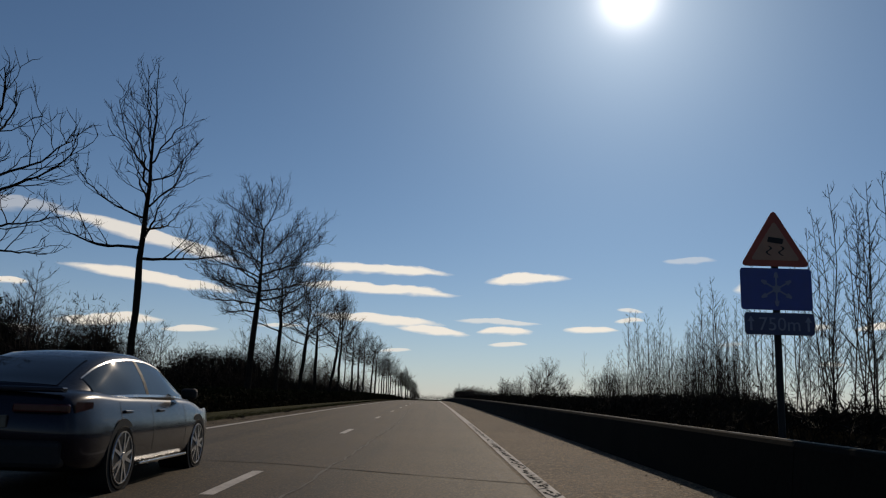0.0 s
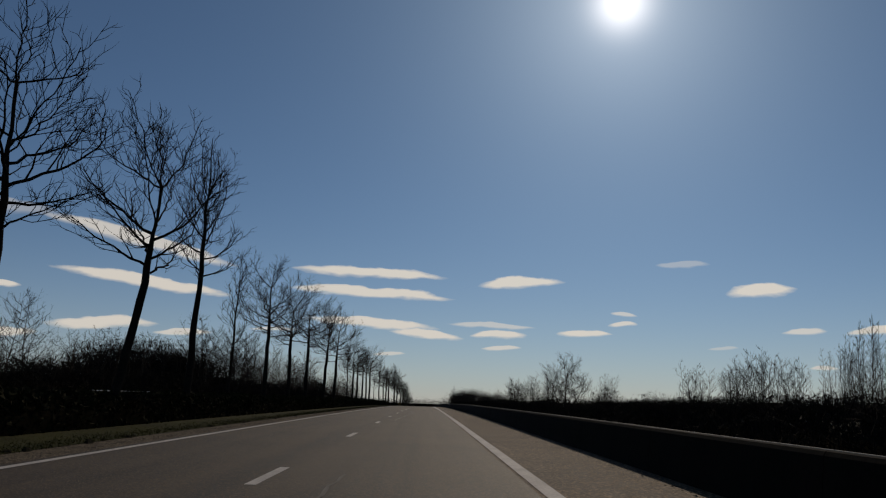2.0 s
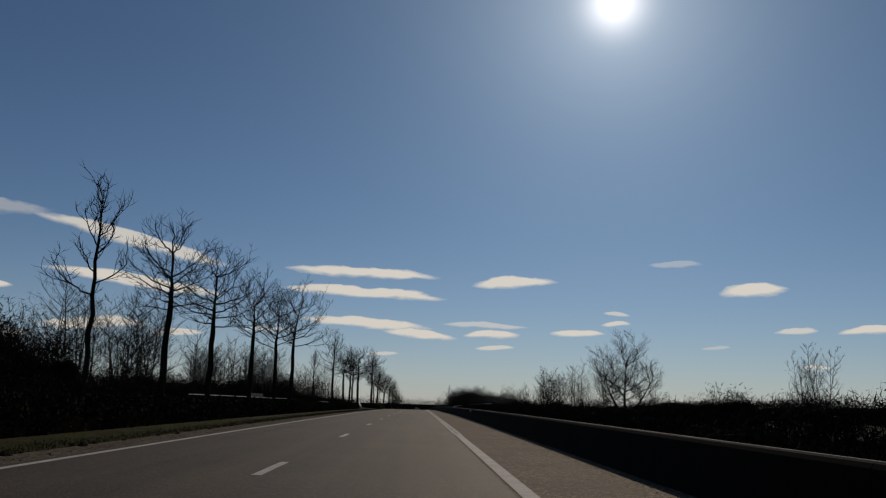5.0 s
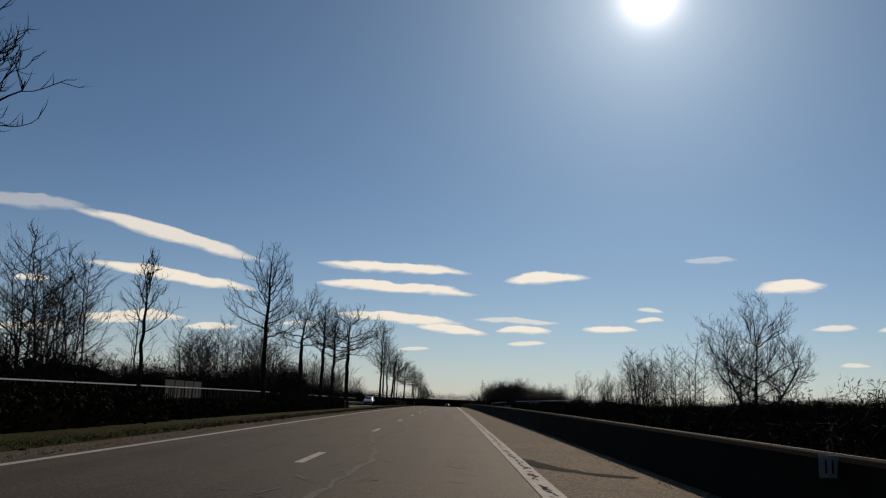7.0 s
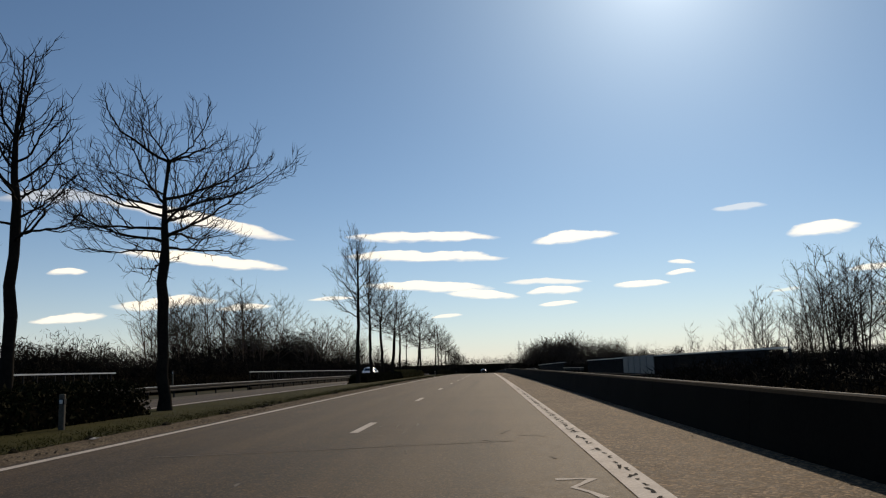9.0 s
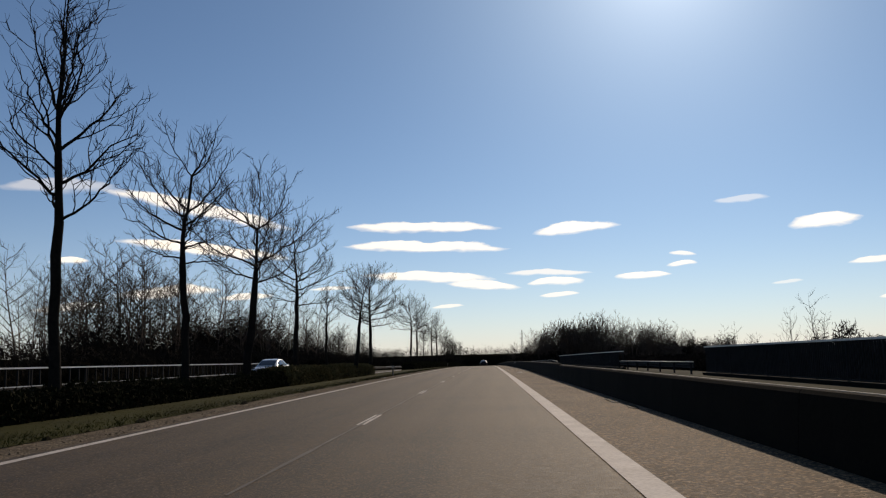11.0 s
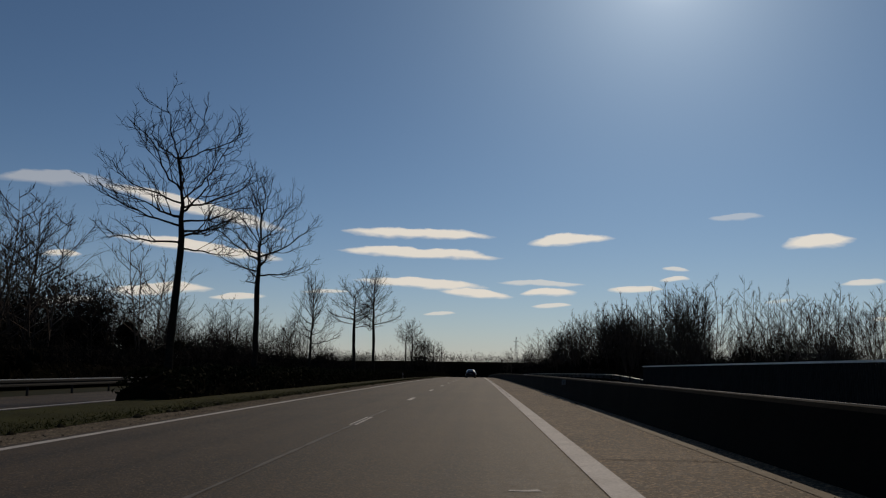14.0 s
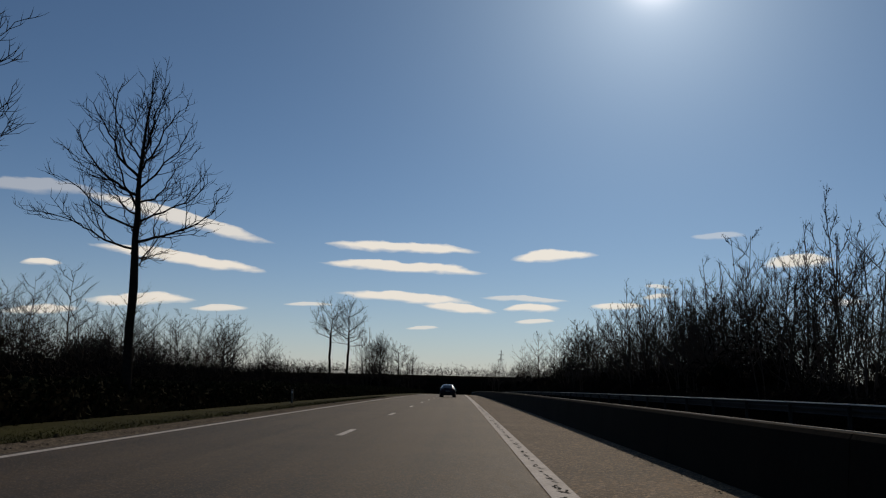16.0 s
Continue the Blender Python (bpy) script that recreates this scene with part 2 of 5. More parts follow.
def thing(name, verts, faces, mat, label, category, kind="", group="", smooth=False):
    return tagged(new(name, mesh_of(name, verts, faces, mat, smooth)), label, category, group, kind)


def part(name, bm, mat, parent, label="", smooth=False):
    """Links a bmesh, or (verts, faces), as one mesh object under a thing or a part."""
    if isinstance(bm, tuple):
        me = mesh_of(name, bm[0], bm[1], mat, smooth)
    else:
        me = bpy.data.meshes.new(name)
        bm.to_mesh(me)
        bm.free()
        me.materials.append(mat)
        if smooth:
            me.polygons.foreach_set("use_smooth", [True] * len(me.polygons))
    ob = new(name, me)
    ob.parent = parent
    if label:
        ob["label"] = label
    return ob


def empty(name, label, category, at=(0, 0, 0), turn=0, group="", kind=""):
    ob = new(name)
    ob.empty_display_size = 0.2
    ob.matrix_basis = pose(*at, 0, 0, turn)
    return tagged(ob, label, category, group, kind)


def box(bm, x0, x1, y0, y1, z0, z1, bevel=0.0):
    got = bmesh.ops.create_cube(bm, size=1, matrix=Matrix.LocRotScale(((x0 + x1) / 2, (y0 + y1) / 2, (z0 + z1) / 2), None, (x1 - x0, y1 - y0, z1 - z0)))
    if bevel:
        edges = list({e for v in got["verts"] for e in v.link_edges})
        bmesh.ops.bevel(bm, geom=edges, offset=bevel, segments=2, affect="EDGES", profile=0.5)
    return bm


def strip(name, xs, y0, y1, mat, label, category, lift=0.0, step=6.0, drop=None, kind="structure"):
    """A long sheet that follows the road's rise and fall; drop gives a height for each x."""
    n = max(1, int(round((y1 - y0) / step)))
    verts, faces, k = [], [], len(xs)
    for j in range(n + 1):
        y = y0 + (y1 - y0) * j / n
        verts += [(x, y, road_z(y) + lift + (drop[i] if drop else 0)) for i, x in enumerate(xs)]
    for j in range(n):
        for i in range(k - 1):
            q = j * k + i
            faces.append((q, q + 1, q + k + 1, q + k))
    return thing(name, verts, faces, mat, label, category, kind, smooth=True)


def sweep(section, y0, y1, step=4.0, x=0.0):
    """A closed section in x and z, drawn along the road: verts and faces."""
    n, k = max(1, int(round((y1 - y0) / step))), len(section)
    verts, faces = [], []
    for j in range(n + 1):
        y = y0 + (y1 - y0) * j / n
        verts += [(x + sx_, y, road_z(y) + sz_) for sx_, sz_ in section]
    for j in range(n):
        for i in range(k):
            q, r = j * k + i, j * k + (i + 1) % k
            faces.append((q, r, r + k, q + k))
    faces.append(tuple(range(k))[::-1])
    faces.append(tuple(n * k + i for i in range(k)))
    return verts, faces


# ---- ground and road ----
gx = [-3500, -900, -300, -120, -60, -40, -30, -21, -11, -7, -6, 4, 8, 20, 40, 90, 300, 900, 3500]
gy = [-900, -300, -120] + list(range(-60, 721, 12)) + [800, 1000, 1500, 2500, 4600]
gv = [(x, y, road_z(y) - (0.05 if x > -10 else 0.06 if x > -12 else 0.46)) for y in gy for x in gx]
gk = len(gx)
gf = [(j * gk + i, j * gk + i + 1, (j + 1) * gk + i + 1, (j + 1) * gk + i) for j in range(len(gy) - 1) for i in range(gk - 1)]
thing("ground", gv, gf, M_FIELD, "dull winter grass land on both sides of the road", "ground", "structure", smooth=True)

strip("road", [-6.15, -4.2, -2.3, -0.4, 1.2], -60, 720, M_ASPHALT, "worn grey asphalt carriageway with two lanes", "road")
strip("shoulder", [1.204, 2.2, 3.6], -60, 720, M_SHOULDER, "rough brown washed-concrete hard shoulder of the road", "shoulder", lift=-0.004)
strip("far_road", [-20.2, -15.0, -10.7], -60, 720, M_ASPHALT, "grey asphalt carriageway for oncoming traffic", "road", drop=[-0.36, -0.17, 0.0])
strip("gravel_strip", [-6.9, -6.5, -6.154], -60, 720, M_GRAVEL, "pale dusty gravel along the road's edge", "gravel", drop=[0.02, 0.0, -0.015])
strip("verge", [-10.696, -9.6, -8.2, -6.904], -60, 720, M_GRASS, "short green grass of the median strip", "grass", drop=[0.0, 0.1, 0.08, 0.03])
strip("right_bank", [3.604, 4.4, 7.0, 11.0], -60, 720, M_FIELD, "dull grass behind the barrier", "grass", drop=[0.0, 0.05, 0.05, 0.0])

# edge lines and lane dashes
strip("edge_line", [1.26, 1.37, 1.48], -60, 150, M_PAINT, "worn white edge line beside the hard shoulder", "road marking", lift=0.004)
strip("edge_line", [1.22, 1.37, 1.52], 150, 720, M_PAINT, "worn white edge line beside the hard shoulder", "road marking", lift=0.004)
strip("edge_line", [-5.98, -5.9, -5.82], -60, 720, M_PAINT, "white edge line beside the median", "road marking", lift=0.004)
strip("edge_line", [-11.1, -11.0, -10.9], -60, 720, M_PAINT, "white edge line of the oncoming carriageway", "road marking", lift=0.004)
DASH = 12.5
for k in range(-4, 57):
    y = 9.6 + DASH * k
    strip("lane_dash", [-2.37, -2.22], y - 1.25, y + 1.25, M_PAINT, "white lane dash on the asphalt", "road marking", lift=0.004, step=1.25)

# ---- concrete barrier on the right ----
bar = [(-0.17, 0.0), (-0.165, 0.1), (-0.11, 0.72), (-0.085, 0.765), (-0.05, 0.775), (0.05, 0.775), (0.085, 0.765), (0.11, 0.72), (0.165, 0.1), (0.17, 0.0)]
low = [(x_, z_ * 0.93) for x_, z_ in bar]
high = [(x_, z_ * 1.02) for x_, z_ in bar]


def barrier_side(y):
    g = min(max((y - 195) / 45, 0), 1) * min(max((345 - y) / 45, 0), 1)
    return -0.24 * g * g * (3 - 2 * g)


def along_barrier(section, y0, y1):
    v_, f_ = sweep(section, y0, y1, step=6, x=3.72)
    return [(x_ + barrier_side(y_), y_, z_) for x_, y_, z_ in v_], f_


barrier = empty("barrier", "weathered grey concrete safety barrier along the hard shoulder", "barrier")
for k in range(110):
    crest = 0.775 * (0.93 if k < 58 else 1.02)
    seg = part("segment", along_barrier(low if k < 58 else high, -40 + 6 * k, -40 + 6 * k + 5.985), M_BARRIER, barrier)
    # thin pale strip: sunlight on the barrier's top put into the colour
    part("sunlit_top", along_barrier([(-0.024, crest - 0.01), (0.024, crest - 0.01), (0.02, crest + 0.006), (-0.02, crest + 0.006)], -40 + 6 * k, -40 + 6 * k + 5.985), M_SUNLIT_TOP, seg, "top face painted pale for the sun on it")

# ---- bare trees ----
def tube(path, radii, sides, verts, faces):
    base = len(verts)
    d0 = None
    for i, p in enumerate(path):
        d = (path[min(i + 1, len(path) - 1)] - path[max(i - 1, 0)]).normalized()
        side = d.orthogonal().normalized() if d0 is None else (d0 - d * d0.dot(d)).normalized()
        d0 = side
        up = d.cross(side)
        for k in range(sides):
            a_ = 2 * math.pi * k / sides
            verts.append(p + (side * math.cos(a_) + up * math.sin(a_)) * radii[i])
    for i in range(len(path) - 1):
        for k in range(sides):
            q, r = base + i * sides + k, base + i * sides + (k + 1) % sides
            faces.append((q, r, r + sides, q + sides))


def off_axis(d, angle, turn):
    side = d.orthogonal().normalized()
    side = Matrix.Rotation(turn, 3, d) @ side
    return (d * math.cos(angle) + side * math.sin(angle)).normalized()


# habit: how the crown's radius runs with height, how far up limbs start, how low tips hang, how soon a limb turns up
HABITS = {
    "spire": dict(env=lambda q: 0.14 + 0.9 * (1 - q) ** 0.8, start=0.6, tip=0.12, sweep=0.3, leader=1.0, limbs=17),
    "vase": dict(env=lambda q: 0.7 + 0.5 * q if q < 0.55 else 0.97 - 1.7 * (q - 0.55) ** 1.3, start=0.44, tip=0.16, sweep=0.36, leader=0.5, limbs=13),
    "round": dict(env=lambda q: 0.82 + 0.5 * q if q < 0.35 else math.sqrt(max(0.05, 1 - ((q - 0.35) / 0.68) ** 2)), start=0.52, tip=0.03, sweep=0.34, leader=0.62, limbs=17),
    "slim": dict(env=lambda q: 0.75 + 0.5 * q if q < 0.4 else 0.95 - 1.25 * (q - 0.4), start=0.62, tip=0.2, sweep=0.42, leader=1.0, limbs=14),
    "sapling": dict(env=lambda q: 0.9 - 0.7 * q, start=0.7, tip=0.22, sweep=0.4, leader=1.0, limbs=9),
}
LABELS = {
    "spire": "tall leafless roadside tree with a straight leader and long low limbs",
    "vase": "leafless roadside tree whose trunk forks into upswept limbs",
    "round": "leafless roadside tree with a broad rounded crown of curved limbs",
    "slim": "slender leafless roadside tree with a narrow crown of upswept branches",
    "sapling": "thin young leafless tree with short upright branches",
}


def bowed(rng, a, b, c, segs, sway):
    """A curve from a over b to c, with a slow sideways sway."""
    w1, w2 = Vector((rng.gauss(0, 1), rng.gauss(0, 1), rng.gauss(0, 0.6))), Vector((rng.gauss(0, 1), rng.gauss(0, 1), rng.gauss(0, 0.6)))
    size = (c - a).length * sway
    out = []
    for i in range(segs + 1):
        g = i / segs
        p = a * (1 - g) ** 2 + b * (2 * g * (1 - g)) + c * g * g
        kink = Vector((rng.gauss(0, 1), rng.gauss(0, 1), rng.gauss(0, 0.7))) * (size * 0.22 if 0 < i < segs else 0.0)
        out.append(p + w1 * (size * math.sin(math.pi * g) * g) + w2 * (size * 0.7 * math.sin(2.3 * math.pi * g) * g) + kink)
    return out


def on_path(path, f):
    i = min(int(f * (len(path) - 1)), len(path) - 2)
    g = f * (len(path) - 1) - i
    return path[i].lerp(path[i + 1], g), (path[i + 1] - path[i]).normalized(), i


def taper(r0, r1, n, power=0.8):
    return [r0 + (r1 - r0) * (i / n) ** power for i in range(n + 1)]


def twig_tree(seed, height, clear, spread, habit, lean=(0.0, 0.0), girth=0.14, dense=1.0, drop=0.0):
    """Trunk with limbs, and crown of branches and twigs, as verts and faces."""
    rng = random.Random(seed)
    hb = HABITS[habit]
    tv, tf, cv, cf = [], [], [], []
    forked = hb["leader"] < 1
    tall = clear + (height - clear) * hb["leader"]
    tip = Vector((lean[0] * height, lean[1] * height, tall))
    trunk = bowed(rng, Vector((0, 0, -0.15)), Vector((lean[0] * height * 0.7 + rng.gauss(0, 0.1), lean[1] * height * 0.7, tall * 0.5)), tip, 14, 0.012)
    rise = clear / tall
    radii = [girth * (1 - 0.22 * min(1, i / 14 / rise)) if i / 14 < rise else girth * 0.78 * max(0.4 if forked else 0.13, 1 - 0.95 * (i / 14 - rise) / (1 - rise)) for i in range(15)]
    radii = [r * rng.uniform(0.93, 1.09) for r in radii]
    radii[0] *= 1.3
    tube(trunk, radii, 8, tv, tf)
    n = max(6, int(hb["limbs"] * dense))
    turn = rng.uniform(0, 6.28)

    def twig(p, d, length, r):
        side = off_axis(d, radians(rng.uniform(24, 58)), rng.uniform(0, 6.28))
        mid = p + (side + Vector((0, 0, 0.1))).normalized() * length * 0.55
        end = mid + (side + Vector((rng.gauss(0, 0.12), rng.gauss(0, 0.12), 0.6))).normalized() * length * 0.5
        tube([p, mid], [r, r * 0.75], 3, cv, cf)
        at = len(cv)
        cv.append(end)
        cf.extend(((at - 3, at - 2, at), (at - 2, at - 1, at), (at - 1, at - 3, at)))
        return mid, (end - mid).normalized()

    def bough(p, d, length, r, depth):
        """A side branch that turns up towards its end, with twigs."""
        side = off_axis(d, radians(rng.uniform(30, 62)), rng.uniform(0, 6.28))
        side.z = side.z * 0.8 + 0.16
        b = p + side * length * 0.55
        c = b + (side * 0.6 + Vector((0, 0, 0.6)) + d * 0.4).normalized() * length * 0.55
        path = bowed(rng, p, b, c, 4, 0.08)
        tube(path, taper(r, 0.008, 4), 4 if r > 0.02 else 3, cv, cf)
        k = max(2, int(length * 3.6 * dense + 1))
        for j in range(k):
            q, dd, _ = on_path(path, min(0.97, 0.2 + 0.8 * (j + rng.random()) / k))
            if depth and length > 1.0 and rng.random() < 0.35:
                bough(q, dd, length * rng.uniform(0.35, 0.5), r * 0.5, 0)
                continue
            m_, dm = twig(q, dd, rng.uniform(0.25, 0.6) * (0.75 + 0.25 * length), 0.0085)
            if rng.random() < 0.4:
                twig(m_, dm, rng.uniform(0.15, 0.32), 0.006)
        twig(path[-1], (path[-1] - path[-2]).normalized(), 0.3, 0.008)

    for i in range(n):
        g = (i + 0.5) / n
        turn += 2.4 + rng.gauss(0, 0.35)
        h0 = clear + (height - clear) * hb["start"] * g ** 0.9
        if forked:
            h0 = min(h0, tall * 0.985)
        top = min(0.97, hb["tip"] + (1 - hb["tip"]) * g ** 0.85 - drop * (1 - g))
        reach = spread * hb["env"](max(0.0, top)) * rng.uniform(0.82, 1.1)
        z1 = clear + (height - clear) * top
        if z1 < h0 + 0.12 * reach and top > 0.12:
            z1 = h0 + 0.45 * reach
        p, d, k = on_path(trunk, 0.999 if forked and i >= n - 4 else min(0.985, (h0 + 0.15) / (tall + 0.15)))
        out = Vector((math.cos(turn), math.sin(turn), 0))
        c = Vector((p.x, p.y, 0)) * (0.6 if forked else 1.0) + out * reach + Vector((0, 0, min(z1, height * 0.985)))
        b = p + out * reach * rng.uniform(0.5, 0.75) + Vector((0, 0, (c.z - p.z) * hb["sweep"] * rng.uniform(0.6, 1.2)))
        path = bowed(rng, p, b, c, 10, 0.055)
        length = (c - p).length
        r0 = radii[-1] * rng.uniform(0.55, 0.85) if forked and i >= n - 4 else min(radii[k] * 0.62, 0.016 + 0.0115 * length) * rng.uniform(0.85, 1.1)
        tube(path, taper(r0, 0.011, 10), 6, tv, tf)
        m = max(3, int(length * 2.8 * dense + 1.5))
        for j in range(m):
            f = 0.14 + 0.84 * (j + rng.random()) / m
            q, dd, kk = on_path(path, min(0.97, f))
            bough(q, dd, (0.35 + (0.62 - 0.42 * f) * length * 0.62) * rng.uniform(0.7, 1.25), max(0.011, taper(r0, 0.011, 10)[kk] * 0.62), 1)
        for _ in range(3):
            twig(path[-1 - rng.randint(0, 2)], (path[-1] - path[-2]).normalized(), rng.uniform(0.25, 0.5), 0.009)
    if not forked:
        for j in range(int(9 * dense)):
            q, dd, _ = on_path(trunk, 0.74 + 0.255 * (j + rng.random()) / (9 * dense))
            bough(q, dd, rng.uniform(0.5, 1.0) * spread * 0.28, 0.014, 0)
        twig(trunk[-1], Vector((0, 0, 1)), 0.3, 0.01)
    scale = (height - clear) / (max(v_.z for v_ in cv) - clear)
    for v_ in tv + cv:
        v_.z += max(0.0, v_.z - clear) * (scale - 1)
    return tv, tf, cv, cf


seeds = iter(range(2000, 9000, 37))


def plant(habit, y, height, clear, spread, lean=(0.0, 0.0), girth=0.14, dense=1.0, drop=0.0, side=9.6):
    """A tree of the row, as one thing with trunk and crown."""
    tv, tf, cv, cf = twig_tree(next(seeds), height, clear, spread, habit, lean, girth, dense, drop)
    ob = empty("tree", LABELS[habit], "tree", (-side, y, road_z(y) + 0.05), 0, "trees of the median row")
    part("trunk", (tv, tf), M_BARK, ob, smooth=True)
    part("crown", (cv, cf), M_TWIG, ob, "bare dark twigs")
    return ob


plant("round", 16.4, 8.2, 3.4, 1.9, drop=0.1)
plant("spire", 25.4, 11.9, 4.8, 3.4, dense=0.8, drop=0.06)
plant("round", 41.0, 12.3, 4.7, 3.5, lean=(0.03, 0.0), girth=0.18, dense=1.3, drop=0.1, side=9.4)
plant("vase", 47.8, 11.0, 4.2, 3.0, girth=0.15, side=9.25)
plant("vase", 57.3, 10.8, 4.0, 2.5, lean=(0.06, 0.0), girth=0.15)
plant("round", 65.4, 10.4, 4.3, 2.5)
plant("vase", 72.0, 10.4, 4.3, 2.5, lean=(0.09, 0.0), girth=0.15, side=9.4)
plant("spire", 79.5, 11.5, 5.0, 1.9, lean=(0.015, 0.0), side=9.35)
plant("sapling", 86.8, 7.9, 3.0, 1.1, lean=(0.03, 0.0), girth=0.08)
plant("round", 95.6, 9.5, 4.2, 2.2)
plant("vase", 103.8, 9.6, 4.2, 2.8)
plant("round", 112.0, 9.5, 4.6, 2.8, drop=0.06, dense=0.9)
plant("vase", 118.3, 9.6, 4.4, 2.5, lean=(0.03, 0.0), side=9.05)
plant("round", 126.2, 9.8, 4.3, 2.9, lean=(0.03, 0.0), drop=0.1, girth=0.15, side=9.1)
plant("sapling", 145.0, 7.8, 3.6, 1.5, girth=0.09)
plant("round", 152.0, 8.2, 4.0, 1.7)
plant("round", 158.6, 8.3, 4.0, 2.3)
plant("vase", 167.5, 8.8, 4.2, 1.9)
plant("vase", 175.5, 9.2, 4.2, 2.4, drop=0.05)
plant("vase", 181.8, 10.2, 4.5, 2.9, lean=(0.02, 0.0), girth=0.16)
plant("sapling", 195.4, 5.6, 2.6, 0.9, girth=0.07)
plant("spire", 212.4, 9.2, 3.7, 3.1, girth=0.14, dense=0.9)
plant("vase", 220.4, 8.2, 3.7, 2.5, drop=0.12, side=9.2)
plant("slim", 227.4, 7.8, 3.8, 1.7, side=9.1)
plant("spire", 234.8, 8.2, 3.6, 1.8, side=9.4)
plant("round", 241.8, 9.4, 4.3, 3.25, girth=0.19, drop=0.15, dense=1.15, side=9.05)
plant("slim", 277.6, 12.0, 4.6, 2.4, girth=0.15, side=9.3)
plant("slim", 286.4, 10.3, 4.2, 1.9)
plant("round", 294.3, 9.3, 4.2, 2.0)
plant("vase", 300.4, 9.4, 3.9, 3.0, lean=(0.05, 0.0), girth=0.17, dense=1.1)
plant("round", 309.1, 8.7, 3.8, 2.1)
plant("sapling", 317.2, 6.0, 3.0, 1.3, girth=0.08)
plant("vase", 323.4, 7.9, 3.6, 1.7, lean=(0.08, 0.0), dense=0.85, side=9.05)
plant("round", 332.7, 9.2, 3.6, 2.7, girth=0.15, dense=1.2, side=9.3)
plant("round", 367.3, 10.0, 4.5, 2.6, drop=0.05, side=9.4)
plant("round", 376.9, 9.8, 4.4, 2.1, side=9.35)
plant("spire", 388.8, 6.8, 2.2, 1.5, girth=0.09)
plant("round", 403.6, 8.2, 4.0, 2.0, side=9.25)
plant("spire", 413.4, 10.3, 4.3, 3.3, girth=0.15, drop=0.04, side=9.1)
plant("vase", 452.6, 8.2, 4.4, 1.7, girth=0.1)
plant("round", 461.8, 8.9, 4.2, 1.9, girth=0.12)
plant("slim", 491.0, 7.6, 1.2, 1.9, dense=1.3)
plant("round", 520.0, 8.5, 3.6, 2.2)
plant("slim", 560.0, 8.5, 3.6, 1.9)


# ---- woods, thickets, hedges ----
def merged(base, places):
    """Copies of one shape, laid down as one mesh: places are x, y, z, turn, size."""
    bv = np.array([tuple(v) for v in base[0]])
    quads = np.array(base[1])
    vs, fs = [], []
    for i, (x, y, z, turn, s) in enumerate(places):
        c, n = math.cos(turn), math.sin(turn)
        w = bv * s
        vs.append(np.stack([w[:, 0] * c - w[:, 1] * n + x, w[:, 0] * n + w[:, 1] * c + y, w[:, 2] + z], 1))
        fs.append(quads + i * len(bv))
    return np.concatenate(vs), np.concatenate(fs)


def np_mesh(name, verts, quads, mat):
    me = bpy.data.meshes.new(name)
    n = quads.shape[1]
    me.vertices.add(len(verts))
    me.vertices.foreach_set("co", np.asarray(verts, dtype=np.float32).ravel())
    me.loops.add(quads.size)
    me.loops.foreach_set("vertex_index", quads.astype(np.int32).ravel())
    me.polygons.add(len(quads))
    me.polygons.foreach_set("loop_start", np.arange(0, quads.size, n, dtype=np.int32))
    me.materials.append(mat)
    me.update(calc_edges=True)
    return me


